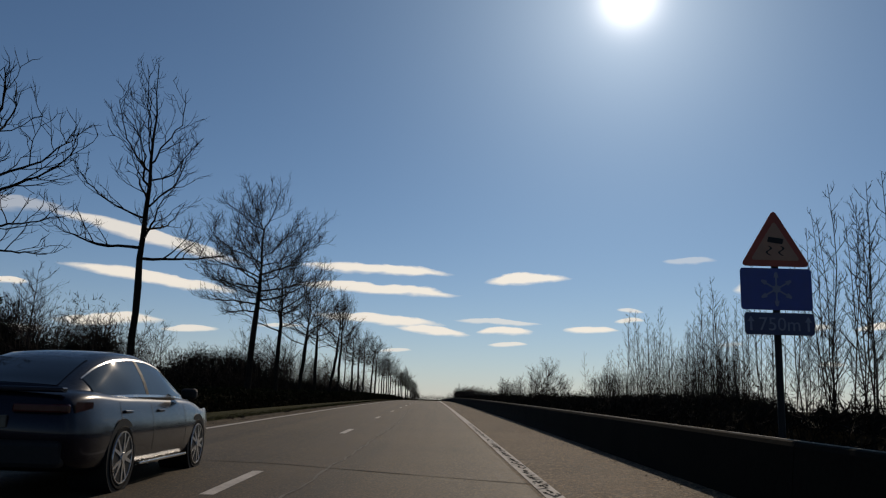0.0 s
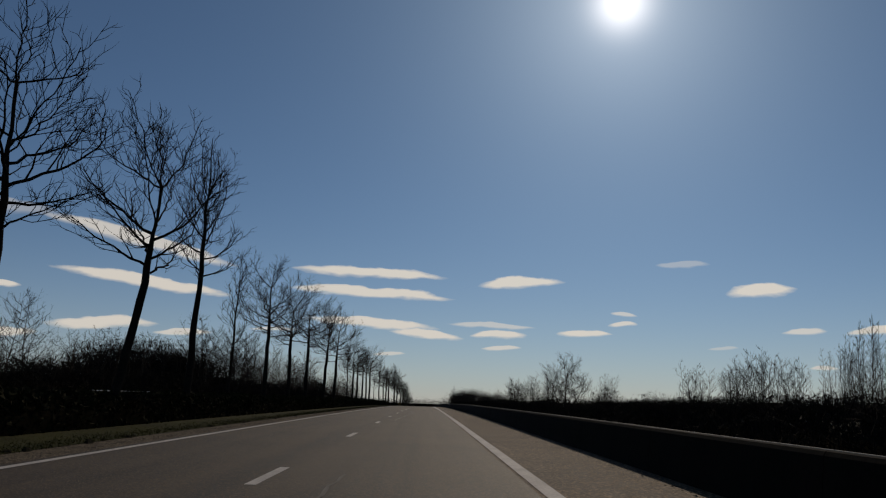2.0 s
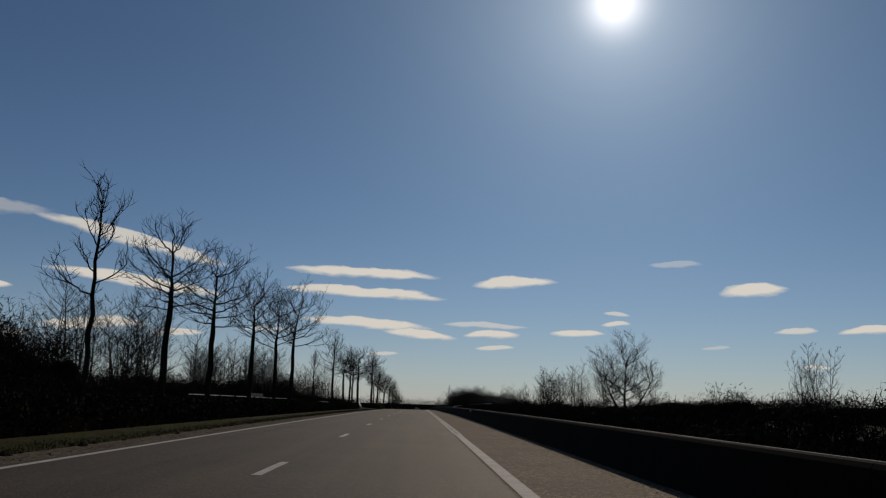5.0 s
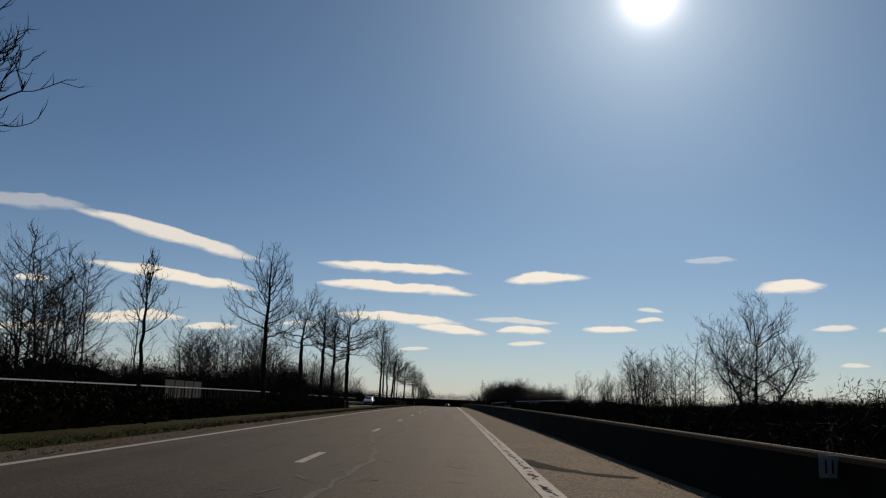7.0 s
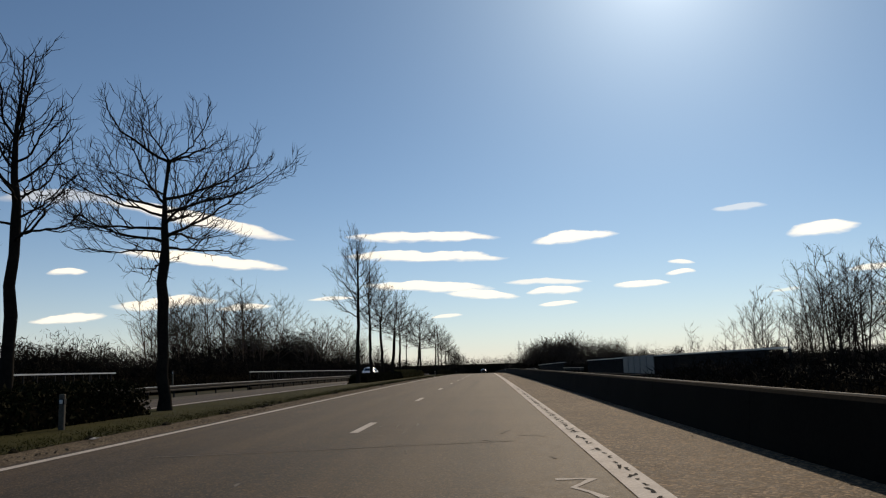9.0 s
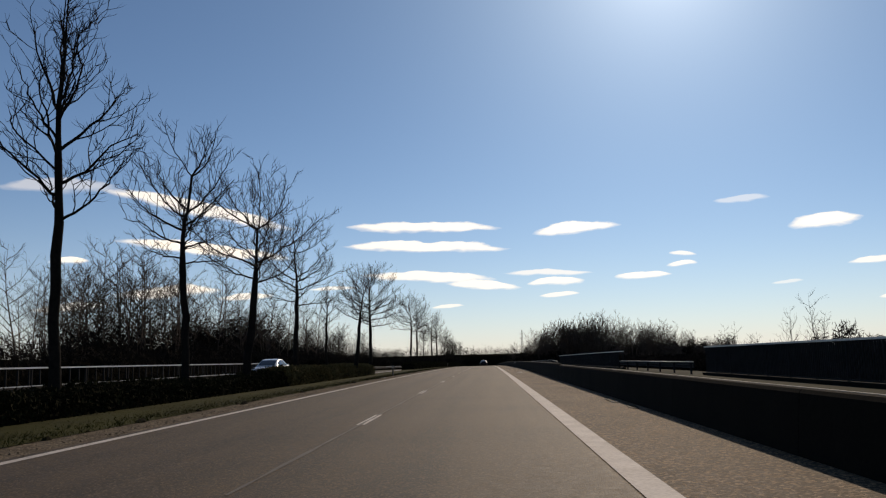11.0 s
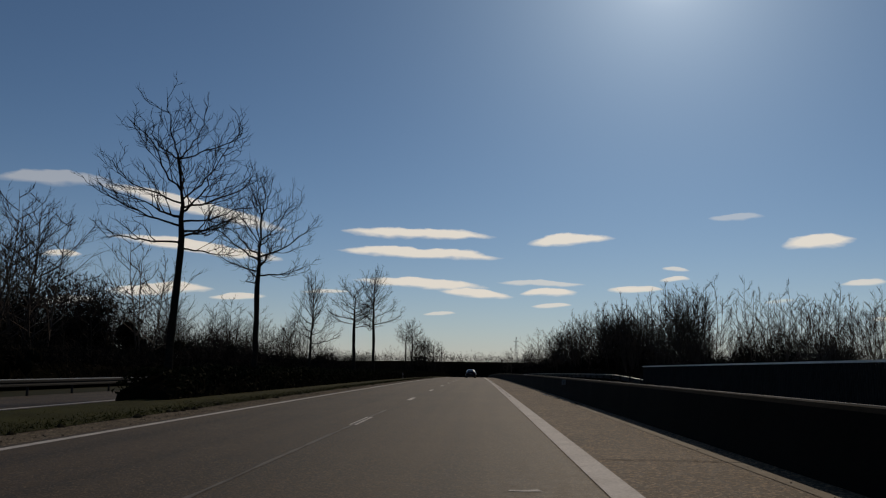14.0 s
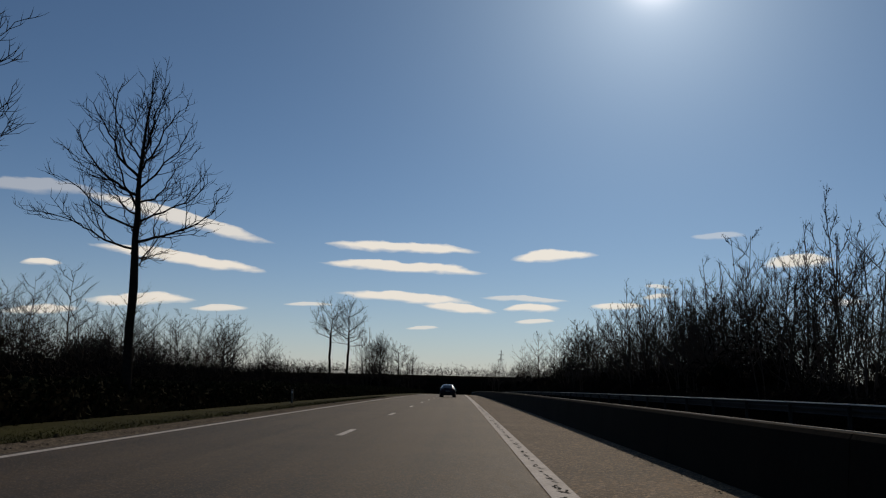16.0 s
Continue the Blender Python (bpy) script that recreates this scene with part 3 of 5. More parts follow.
def brush_tree(seed, height, clear, stems=1, limbs=16, reach=0.2, rise=0.8, twigs=7, girth=0.05, lean=0.06, thin=0.01, clinging=0, top=1.0):
    """A bare tree of the woods, as triangles: slender stems, limbs that turn up, and fine pointed twigs in two orders."""
    rng = random.Random(seed)
    sv, sf, cv, cf = [], [], [], []

    def stick(path, radii, verts, faces):
        quads = []
        tube(path, radii, 3, verts, quads)
        for q in quads:
            faces.extend(((q[0], q[1], q[2]), (q[0], q[2], q[3])))

    def twig(p, d, length, r, order):
        side = off_axis(d, radians(rng.uniform(20, 55)), rng.uniform(0, 6.28))
        end = p + (side + Vector((rng.gauss(0, 0.1), rng.gauss(0, 0.1), 0.3 * rise))).normalized() * length
        across = (end - p).orthogonal().normalized() * r
        across.rotate(Matrix.Rotation(rng.uniform(0, 3.14), 3, (end - p).normalized()))
        at = len(cv)
        cv.extend((p - across, p + across, end))
        cf.append((at, at + 1, at + 2))
        if order:
            for f in (0.35, 0.6, 0.8)[:order]:
                twig(p.lerp(end, f + rng.uniform(-0.12, 0.12)), (end - p).normalized(), length * rng.uniform(0.4, 0.65), r * 0.75, 0)

    turn = rng.uniform(0, 6.28)
    for k in range(stems):
        turn += 6.28 / stems + rng.gauss(0, 0.3)
        tall = height * (1.0 if k == 0 else rng.uniform(0.72, 1.0))
        tilt = lean * rng.uniform(0.5, 1.3)
        base = Vector((math.cos(turn), math.sin(turn), 0)) * (0.03 * height if stems > 1 else 0)
        tip = base + Vector((math.cos(turn) * tilt * tall, math.sin(turn) * tilt * tall, tall))
        mid = base.lerp(tip, 0.5) + Vector((rng.gauss(0, 0.02) * tall, rng.gauss(0, 0.02) * tall, 0)) + Vector((math.cos(turn), math.sin(turn), 0)) * tilt * tall * 0.15
        path = bowed(rng, base + Vector((0, 0, -0.2)), mid, tip, 6, 0.015)
        stick(path, taper(girth, 0.01, 6), sv, sf)
        ang = rng.uniform(0, 6.28)
        for i in range(limbs):
            g = (i + rng.random()) / limbs
            f = clear + (0.98 - clear) * g
            p, d, _ = on_path(path, f)
            ang += 2.4 + rng.gauss(0, 0.4)
            length = reach * height * (1.05 - 0.75 * g ** top) * rng.uniform(0.65, 1.25)
            out = Vector((math.cos(ang), math.sin(ang), 0))
            b = p + (out + Vector((0, 0, rise * 0.6))).normalized() * length * 0.55
            c = b + (out * 0.5 + Vector((0, 0, rise))).normalized() * length * 0.55
            lp = bowed(rng, p, b, c, 2, 0.05)
            stick(lp, (girth * (0.5 - 0.25 * g), thin * 1.3, thin * 0.8), cv, cf)
            for j in range(twigs):
                q, dd, _ = on_path(lp, min(0.99, 0.15 + 0.85 * (j + rng.random()) / twigs))
                twig(q, dd, length * rng.uniform(0.3, 0.6), thin, 3)
    high = [p for p in cv if p.z > height * 0.4]
    for _ in range(clinging):
        p = rng.choice(high) + Vector((rng.gauss(0, 0.05), rng.gauss(0, 0.05), rng.gauss(0, 0.05)))
        a_, c_ = (Vector((rng.gauss(0, 1), rng.gauss(0, 1), rng.gauss(0, 1))).normalized() * q for q in (0.055, 0.04))
        cf.append((len(cv), len(cv) + 1, len(cv) + 2))
        cv.extend((p - a_, p + c_, p + a_))
    grow = height / max(p.z for p in cv)
    for p in sv + cv:
        p.z *= grow
    return sv, sf, cv, cf


def joined(tree):
    tv, tf, cv, cf = tree
    return list(tv) + list(cv), list(tf) + [tuple(q + len(tv) for q in f) for f in cf]


POPLAR = [joined(brush_tree(301 + i, 9.0, 0.16, 1, 22, 0.15, 1.3, 3, 0.04, 0.06, 0.01)) for i in range(4)]
WOOD = [joined(brush_tree(401 + i, 12.0, 0.22, 1 + i % 3, 16 - 3 * (i % 3), 0.29, 0.9, 7, 0.13, 0.1, 0.02, top=2.0)) for i in range(4)]
FARWOOD = [joined(brush_tree(451 + i, 12.0, 0.15, 2, 9, 0.28, 0.9, 4, 0.13, 0.12, 0.026, top=2.0)) for i in range(3)]
SHRUB = [joined(brush_tree(501 + i, 3.2, 0.05, 4, 8, 0.2, 1.1, 4, 0.018, 0.28, 0.007)) for i in range(3)]
COPPICE = [joined(brush_tree(601 + i, 7.0, 0.25, 4, 9, 0.19, 1.2, 6, 0.042, 0.16, 0.011, 60 + 160 * (i % 2), top=3.0)) for i in range(4)]


def wood(name, bases, seed, count, x0, x1, y0, y1, h0, h1, unit, label, mat=M_TWIG, keep=None):
    rng = random.Random(seed)
    groups = [[] for _ in bases]
    for i in range(count):
        x, y = rng.uniform(x0, x1), rng.uniform(y0, y1)
        while keep and not keep(x, y):
            x, y = rng.uniform(x0, x1), rng.uniform(y0, y1)
        groups[i % len(bases)].append((x, y, road_z(y) - 0.1, rng.uniform(0, 6.28), rng.uniform(h0, h1) / unit))
    vs, fs, at = [], [], 0
    for base, places in zip(bases, groups):
        if places:
            v_, f_ = merged(base, places)
            vs.append(v_), fs.append(f_ + at)
            at += len(v_)
    return tagged(new(name, np_mesh(name, np.concatenate(vs), np.concatenate(fs), mat)), label, "trees", "", "stuff")


def leaves(seed, count, inside, size, slim=0.45, up=0.0):
    """Small four-cornered leaves or twig tips scattered by the function inside(rng) that gives a place."""
    rng = np.random.RandomState(seed)
    pts = np.array([inside(rng) for _ in range(count)])
    d1 = rng.normal(size=(count, 3)) + np.array((0, 0, up))
    d1 /= np.linalg.norm(d1, axis=1)[:, None]
    d2 = np.cross(d1, rng.normal(size=(count, 3)))
    d2 /= np.linalg.norm(d2, axis=1)[:, None]
    s = size * rng.uniform(0.6, 1.4, (count, 1))
    v_ = np.stack([pts - d1 * s - d2 * s * slim, pts - d1 * s * 0.6 + d2 * s * slim, pts + d1 * s], 1).reshape(-1, 3)
    return v_, np.arange(count * 3).reshape(-1, 3)


def bank(name, x0, x1, y0, y1, height, rough, mat, label, category, density, size, seed, step=1.6, slim=0.45, up=0.0, loose=0.0):
    """A hedge or a belt of scrub: a lumpy body, coloured near-black as the shade inside, and a coat of leaves or twigs;
    a loose one frays out towards its top.
    """
    n = max(2, int((y1 - y0) / step))
    prof = [(0.0, 0.0), (0.03, 0.55), (0.12, 0.86), (0.35, 0.97), (0.65, 0.97), (0.88, 0.86), (0.97, 0.55), (1.0, 0.0)]
    verts, faces, k = [], [], len(prof)

    def tall(y):
        return height * (1 + rough * (noise.noise((y * 0.11, seed, 0)) + 0.6 * noise.noise((y * 0.45, seed, 3))))

    for j in range(n + 1):
        y = y0 + (y1 - y0) * j / n
        end = 0.55 + 0.45 * min(1, 2.5 * min(j, n - j) / 2.5) if min(j, n - j) < 1 else 1
        h = tall(y) * end
        for px, pz in prof:
            lump = 0.12 * noise.noise((px * 4, y * 0.9, seed)) * (x1 - x0) * 0.5
            verts.append((x0 + (x1 - x0) * px + lump, y, road_z(y) - 0.05 + pz * h * (0.9 - 0.42 * loose)))
    for j in range(n):
        for i in range(k - 1):
            q = j * k + i
            faces.append((q, q + 1, q + k + 1, q + k))
    faces += [tuple(range(k)), tuple(n * k + i for i in range(k))[::-1]]
    ob = empty(name, label, category, kind="stuff")
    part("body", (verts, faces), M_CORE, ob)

    def inside(r):
        y = r.uniform(y0, y1)
        u = r.uniform(0, 1)
        i = min(int(u * (k - 1)), k - 2)
        g = u * (k - 1) - i
        px = prof[i][0] + (prof[i + 1][0] - prof[i][0]) * g
        pz = prof[i][1] + (prof[i + 1][1] - prof[i][1]) * g
        h = tall(y) * (1 - loose * 0.55 * r.uniform(0, 1) ** 0.6 + 0.25 * loose * abs(noise.noise((y * 0.7, px * 5, seed))))
        return (x0 + (x1 - x0) * px + r.normal() * 0.06, y, road_z(y) - 0.05 + pz * h + abs(r.normal()) * 0.06 * h)

    v_, q_ = leaves(seed, int(density * (1 + 0.6 * loose) * (y1 - y0)), inside, size, slim, up)
    foliage = new("foliage", np_mesh("foliage", v_, q_, mat))
    foliage.parent = ob
    return ob


HEDGE = "dark clipped hedge on the median strip"
bank("hedge", -10.5, -8.7, -30, 196, 1.0, 0.08, M_HEDGE, HEDGE, "hedge", 330, 0.078, 3, slim=0.6, up=0.6)
bank("hedge", -10.4, -8.8, 197, 213, 0.72, 0.15, M_HEDGE, HEDGE, "hedge", 1200, 0.055, 14, slim=0.6, up=0.6)
bank("hedge", -10.5, -8.7, 213.5, 240, 0.93, 0.07, M_HEDGE, HEDGE, "hedge", 1200, 0.055, 13, slim=0.6, up=0.6)
bank("hedge", -10.4, -8.9, 280, 304, 0.8, 0.4, M_HEDGE, "sparse dark hedge with gaps on the median strip", "hedge", 1500, 0.05, 54, step=0.8, slim=0.5, up=1.0, loose=0.7)
bank("hedge", -10.4, -8.8, 304.5, 331.7, 0.93, 0.06, M_HEDGE_SUNLIT, "clipped brown-green hedge on the median strip", "hedge", 1500, 0.055, 4, slim=0.5, up=1.0)
bank("hedge", -10.4, -8.8, 366, 600, 1.0, 0.15, M_HEDGE, HEDGE, "hedge", 360, 0.08, 5, slim=0.6, up=0.6)
bank("scrub", 5.6, 10.8, -30, 250, 1.15, 0.3, M_SCRUB, "dark brown scrub and dead grass behind the barrier", "scrub", 260, 0.16, 6, slim=0.1, up=1.2, loose=1.0)
bank("scrub", 14, 20, 300, 385, 1.1, 0.4, M_SCRUB, "dark scrub along the foot of the bridge railing", "scrub", 150, 0.25, 7, 3, slim=0.1, up=1.0, loose=1.0)
bank("scrub", 12.6, 17, 385, 448, 1.3, 0.5, M_SCRUB, "dark scrub along the foot of the wood", "scrub", 220, 0.3, 37, 3, slim=0.1, up=1.0, loose=1.0)
bank("scrub", 13.2, 21, 448, 660, 3.0, 0.35, M_SCRUB, "dark scrub along the foot of the wood", "scrub", 220, 0.35, 17, 3, slim=0.1, up=1.0, loose=1.0)
bank("thicket", -33, -25, -60, 186, 2.9, 0.5, M_SCRUB, "tall dark thicket beyond the oncoming carriageway", "thicket", 165, 0.3, 8, 3, slim=0.1, up=1.0, loose=1.0)
bank("thicket", -34, -27, 392, 480, 2.5, 0.4, M_SCRUB, "dark thicket beyond the oncoming carriageway", "thicket", 181, 0.3, 29, 3, slim=0.1, up=1.0, loose=1.0)
bank("thicket", -33, -26, 186, 640, 2.5, 0.45, M_SCRUB, "dark thicket beyond the oncoming carriageway", "thicket", 104, 0.32, 9, 3, slim=0.1, up=1.0, loose=1.0)
bank("thicket", -54, -42, 195, 425, 4.6, 0.45, M_SCRUB, "dark undergrowth below the trees beyond the oncoming carriageway", "thicket", 93, 0.44, 53, 3, slim=0.1, up=1.0, loose=1.0)
bank("thicket", -47, -37, -60, 195, 4.3, 0.5, M_SCRUB, "dark undergrowth below the trees beyond the oncoming carriageway", "thicket", 93, 0.39, 56, 3, slim=0.1, up=1.0, loose=1.0)
bank("thicket", 54, 64, 150, 330, 3.4, 0.5, M_SCRUB, "dark line of bushes across the land", "thicket", 90, 0.45, 81, 4, slim=0.1, up=1.0, loose=0.7)
bank("thicket", 74, 84, 320, 734, 3.6, 0.5, M_SCRUB, "dark line of bushes across the land", "thicket", 70, 0.5, 31, 4, slim=0.1, up=1.0, loose=0.7)
bank("thicket", -160, 160, 735, 760, 11.0, 0.25, M_SCRUB, "dark line of bushes far ahead", "thicket", 825, 0.8, 18, 3, slim=0.1, up=1.0, loose=0.5)
wood("distant_wood", FARWOOD, 35, 110, -110, 110, 730, 790, 7, 10.5, 12, "low line of leafless trees where the road fades out", keep=lambda x, y: abs(x) > 2.5)



def bushes(name, seed, count, x0, x1, y0, y1, h0, h1, per, size, mat, label, slim=0.3, up=0.7):
    """Dense bushes of many twig ends and old leaves round a core coloured near-black as inner shade, each a heap of
    uneven clumps.
    """
    rng = np.random.RandomState(seed)
    ball = bmesh.new()
    bmesh.ops.create_icosphere(ball, subdivisions=1, radius=1.0)
    bv = np.array([tuple(v.co) for v in ball.verts])
    bf = np.array([[v.index for v in f.verts] for f in ball.faces])
    ball.free()
    pts, vs, fs, at = [], [], [], 0
    for i in range(count):
        c = np.array((rng.uniform(x0, x1), rng.uniform(y0, y1), 0.0))
        c[2] = road_z(c[1]) - 0.1
        h = rng.uniform(h0, h1)
        lumps = [(c + np.array((rng.normal() * h * 0.24, rng.normal() * h * 0.24, h * rng.uniform(0.3, 0.78))), h * rng.uniform(0.14, 0.26)) for _ in range(10)]
        lumps.append((c + np.array((0, 0, h * 0.25)), h * 0.36))
        for p, r in lumps:
            if p[2] - c[2] < 0.45 * h:
                w = bv * (r * 0.6) * (1 + 0.16 * rng.normal(size=(len(bv), 1))) + p
                w[:, 2] = np.maximum(w[:, 2], c[2])
                vs.append(w), fs.append(bf + at)
                at += len(bv)
        for k in range(per):
            p, r = lumps[k % len(lumps)]
            q = p + np.clip(rng.normal(size=3), -1.7, 1.7) * np.array((0.55, 0.55, 0.72)) * r
            q[2] = max(q[2], c[2])
            pts.append(q)
    it = iter(pts)
    v_, q_ = leaves(seed + 1, len(pts), lambda r: next(it), size, slim, up)
    ob = empty(name, label, "bushes", kind="stuff")
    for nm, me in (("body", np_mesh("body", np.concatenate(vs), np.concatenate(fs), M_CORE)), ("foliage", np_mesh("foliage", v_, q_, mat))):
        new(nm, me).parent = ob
    return ob


BUSH = "dense dark bushes of uneven height"
FAR_SIDE = " beyond the oncoming carriageway"
# left, up to the bridge: low bushes by the road, a higher mass with bare trees behind
bushes("bushes", 41, 60, -36, -25, -20, 186, 2.2, 3.4, 420, 0.2, M_SCRUB, BUSH + FAR_SIDE, 0.15, 1.0)
bushes("bushes", 42, 34, -34, -25.5, 186, 392, 2.6, 4.2, 420, 0.2, M_SCRUB, BUSH + FAR_SIDE, 0.15, 1.0)
bushes("bushes", 61, 26, -60, -46, 60, 148, 8.5, 11.5, 1500, 0.42, M_SCRUB, "tall dark bushes overgrown with brambles" + FAR_SIDE, 0.12, 1.2)
bushes("bushes", 62, 16, -58, -44, 146, 184, 4.5, 6.5, 700, 0.36, M_SCRUB, BUSH + FAR_SIDE, 0.12, 1.2)
bushes("bushes", 63, 22, -58, -45, 184, 244, 9.5, 12.5, 1600, 0.45, M_SCRUB, "tall dark bushes overgrown with brambles" + FAR_SIDE, 0.12, 1.2)
bushes("bushes", 64, 18, -58, -46, 246, 330, 5.5, 8.0, 800, 0.38, M_SCRUB, BUSH + FAR_SIDE, 0.12, 1.2)
wood("shrub_thicket", SHRUB, 38, 60, -34, -25, -10, 190, 2.6, 4.2, 3.2, "leafless shrubs growing out of the thicket")
wood("left_wood", WOOD, 26, 40, -66, -40, 30, 152, 10, 14.5, 12, "leafless wood" + FAR_SIDE)
wood("left_wood", WOOD, 65, 30, -66, -44, 150, 246, 9, 13, 12, "leafless wood" + FAR_SIDE)
wood("left_wood", POPLAR, 39, 60, -43, -34, 15, 190, 5, 8, 9, "leafless stems growing close" + FAR_SIDE, M_BRUSH)
wood("left_wood", WOOD, 28, 18, -62, -44, 248, 290, 17, 23, 12, "group of tall leafless trees" + FAR_SIDE)
# left, past the bridge
bushes("bushes", 43, 44, -40, -28, 380, 500, 2.6, 4.4, 420, 0.24, M_SCRUB, BUSH + FAR_SIDE, 0.15, 1.0)
bushes("bushes", 66, 22, -76, -54, 400, 492, 8.5, 12.0, 1100, 0.45, M_SCRUB, "tall dark bushes overgrown with brambles" + FAR_SIDE, 0.12, 1.2)
bushes("bushes", 78, 9, -72, -56, 444, 484, 12.5, 16.0, 2200, 0.5, M_SCRUB, "tall dark trees overgrown with ivy" + FAR_SIDE, 0.14, 1.0)
bushes("bushes", 67, 16, -72, -52, 492, 540, 7.0, 9.0, 900, 0.4, M_SCRUB, BUSH + FAR_SIDE, 0.12, 1.2)
bushes("bushes", 68, 34, -76, -40, 566, 690, 7.0, 10.0, 800, 0.45, M_SCRUB, BUSH + FAR_SIDE, 0.12, 1.2)
bushes("bushes", 69, 20, -44, -15, 640, 722, 5.0, 7.5, 600, 0.42, M_SCRUB, BUSH + FAR_SIDE, 0.12, 1.2)
bushes("bushes", 70, 3, -12.6, -10.9, 500, 507, 4.0, 5.0, 900, 0.16, M_SCRUB, "dark bush on the far edge of the median", 0.15, 1.0)
bushes("evergreen_clump", 49, 6, -76, -63, 546, 566, 9.0, 11.0, 2200, 0.22, M_NEEDLE, "dark evergreen trees standing close together", 0.4, 0.4)
wood("shrub_group", COPPICE, 71, 5, -12.4, -10.6, 499, 508, 8.0, 9.6, 7, "leafless shrubs on the far edge of the median")
wood("left_wood", WOOD, 48, 7, -42, -34, 400, 428, 14, 17, 12, "tall leafless trees" + FAR_SIDE, M_BRUSH)
wood("left_wood", WOOD, 27, 34, -86, -50, 385, 446, 18, 26, 12, "tall leafless wood" + FAR_SIDE, M_BRUSH)
wood("left_wood", WOOD, 50, 56, -74, -40, 440, 545, 10, 14, 12, "leafless wood" + FAR_SIDE)
wood("left_wood", POPLAR, 51, 50, -42, -34, 385, 520, 4.5, 7.5, 9, "leafless stems growing close" + FAR_SIDE, M_BRUSH)
wood("left_wood", WOOD, 33, 24, -90, -50, 570, 640, 15, 21, 12, "leafless wood" + FAR_SIDE)
wood("distant_wood", FARWOOD, 29, 60, -160, -14, 640, 760, 10, 14, 12, "distant line of leafless trees")
# right, up to the bridge
bushes("bushes", 44, 46, 8.5, 16, 10, 250, 1.5, 2.1, 500, 0.09, M_SCRUB, BUSH + " behind the barrier", 0.2, 0.9)
wood("poplar_thicket", POPLAR, 21, 190, 12, 44, 60, 124, 5.2, 8.4, 9, "thin leafless poplars standing close together", M_TWIG, keep=lambda x, y: 4 < x - 0.38 * (y - 36.6) < 15)
wood("poplar_thicket", POPLAR, 76, 50, 12, 40, 62, 120, 3.6, 5.4, 9, "young leafless poplars at the edge of the thicket", M_TWIG, keep=lambda x, y: 1 < x - 0.38 * (y - 36.6) < 4)
wood("poplar_thicket", POPLAR, 22, 46, 16, 24, 25, 40, 8.5, 11, 9, "thin leafless poplars standing close together", M_TWIG)
wood("poplar_thicket", POPLAR, 47, 50, 17, 30, 46, 68, 7, 9, 9, "thin leafless poplars standing close together", M_TWIG)
wood("shrub_thicket", SHRUB, 23, 70, 11, 20, -20, 250, 1.2, 2.2, 3.2, "leafless shrubs growing behind the barrier")
wood("shrub_group", COPPICE, 79, 6, 23.5, 27, 115, 125, 4.6, 5.8, 7, "slender leafless shrubs beyond the barrier")
wood("shrub_group", COPPICE, 80, 9, 21.5, 27, 99, 110, 4.4, 5.8, 7, "slender leafless shrubs beyond the barrier")
wood("shrub_group", COPPICE, 72, 3, 29, 31, 180, 184, 5.5, 7.0, 7, "slender leafless shrubs beyond the barrier")
bushes("bushes", 40, 70, 13, 42, 120, 258, 2.0, 3.1, 480, 0.14, M_SCRUB, BUSH + " beyond the barrier", 0.15, 1.0)
wood("tree_group", WOOD, 24, 18, 22, 34, 255, 285, 7, 10, 12, "leafless trees standing in a loose group behind the railing")
wood("shrub_group", COPPICE, 34, 9, 14, 24, 262, 276, 4, 6, 7, "slender leafless shrubs behind the bridge railing")
# right, past the bridge
bushes("bushes", 45, 26, 13, 19, 400, 520, 1.6, 3.0, 300, 0.16, M_SCRUB, BUSH + " at the foot of the wood", 0.15, 1.0)
bushes("bushes", 46, 40, 18, 90, 300, 400, 1.8, 3.2, 700, 0.22, M_BRUSH, BUSH + " beyond the bridge railing", 0.2, 0.9)
bushes("bushes", 52, 44, 15, 46, 500, 705, 5.0, 8.5, 700, 0.4, M_SCRUB, BUSH + " under the wood", 0.12, 1.2)
bushes("bushes", 55, 56, 16, 48, 404, 500, 3.4, 5.4, 620, 0.3, M_SCRUB, BUSH + " under the wood", 0.12, 1.2)
wood("right_wood", COPPICE, 25, 74, 13.5, 24, 412, 500, 8.2, 9.9, 7, "dense leafless wood of slender stems beside the road", M_BRUSH)
wood("right_wood", COPPICE, 73, 56, 18, 48, 400, 510, 7.6, 10.0, 7, "dense leafless wood of slender stems behind the first row", M_BRUSH, keep=lambda x, y: x < 0.33 * (y - 334))
wood("right_wood", COPPICE, 75, 46, 14, 48, 386, 470, 5.4, 7.4, 7, "lower leafless stems along the edge of the wood", M_BRUSH, keep=lambda x, y: 0.33 * (y - 336) < x < 0.33 * (y - 312))
wood("right_wood", WOOD, 32, 60, 13, 50, 505, 720, 10, 13.5, 12, "dense leafless wood of slender stems beside the road", M_BRUSH)
wood("distant_wood", FARWOOD, 36, 54, 60, 260, 330, 720, 6, 10, 12, "low leafless trees far across the land")
wood("distant_wood", FARWOOD, 31, 26, 26, 90, 290, 380, 5, 8, 12, "low leafless trees far behind the railing")
wood("distant_wood", FARWOOD, 30, 60, 14, 200, 640, 760, 9, 13, 12, "distant line of leafless trees")

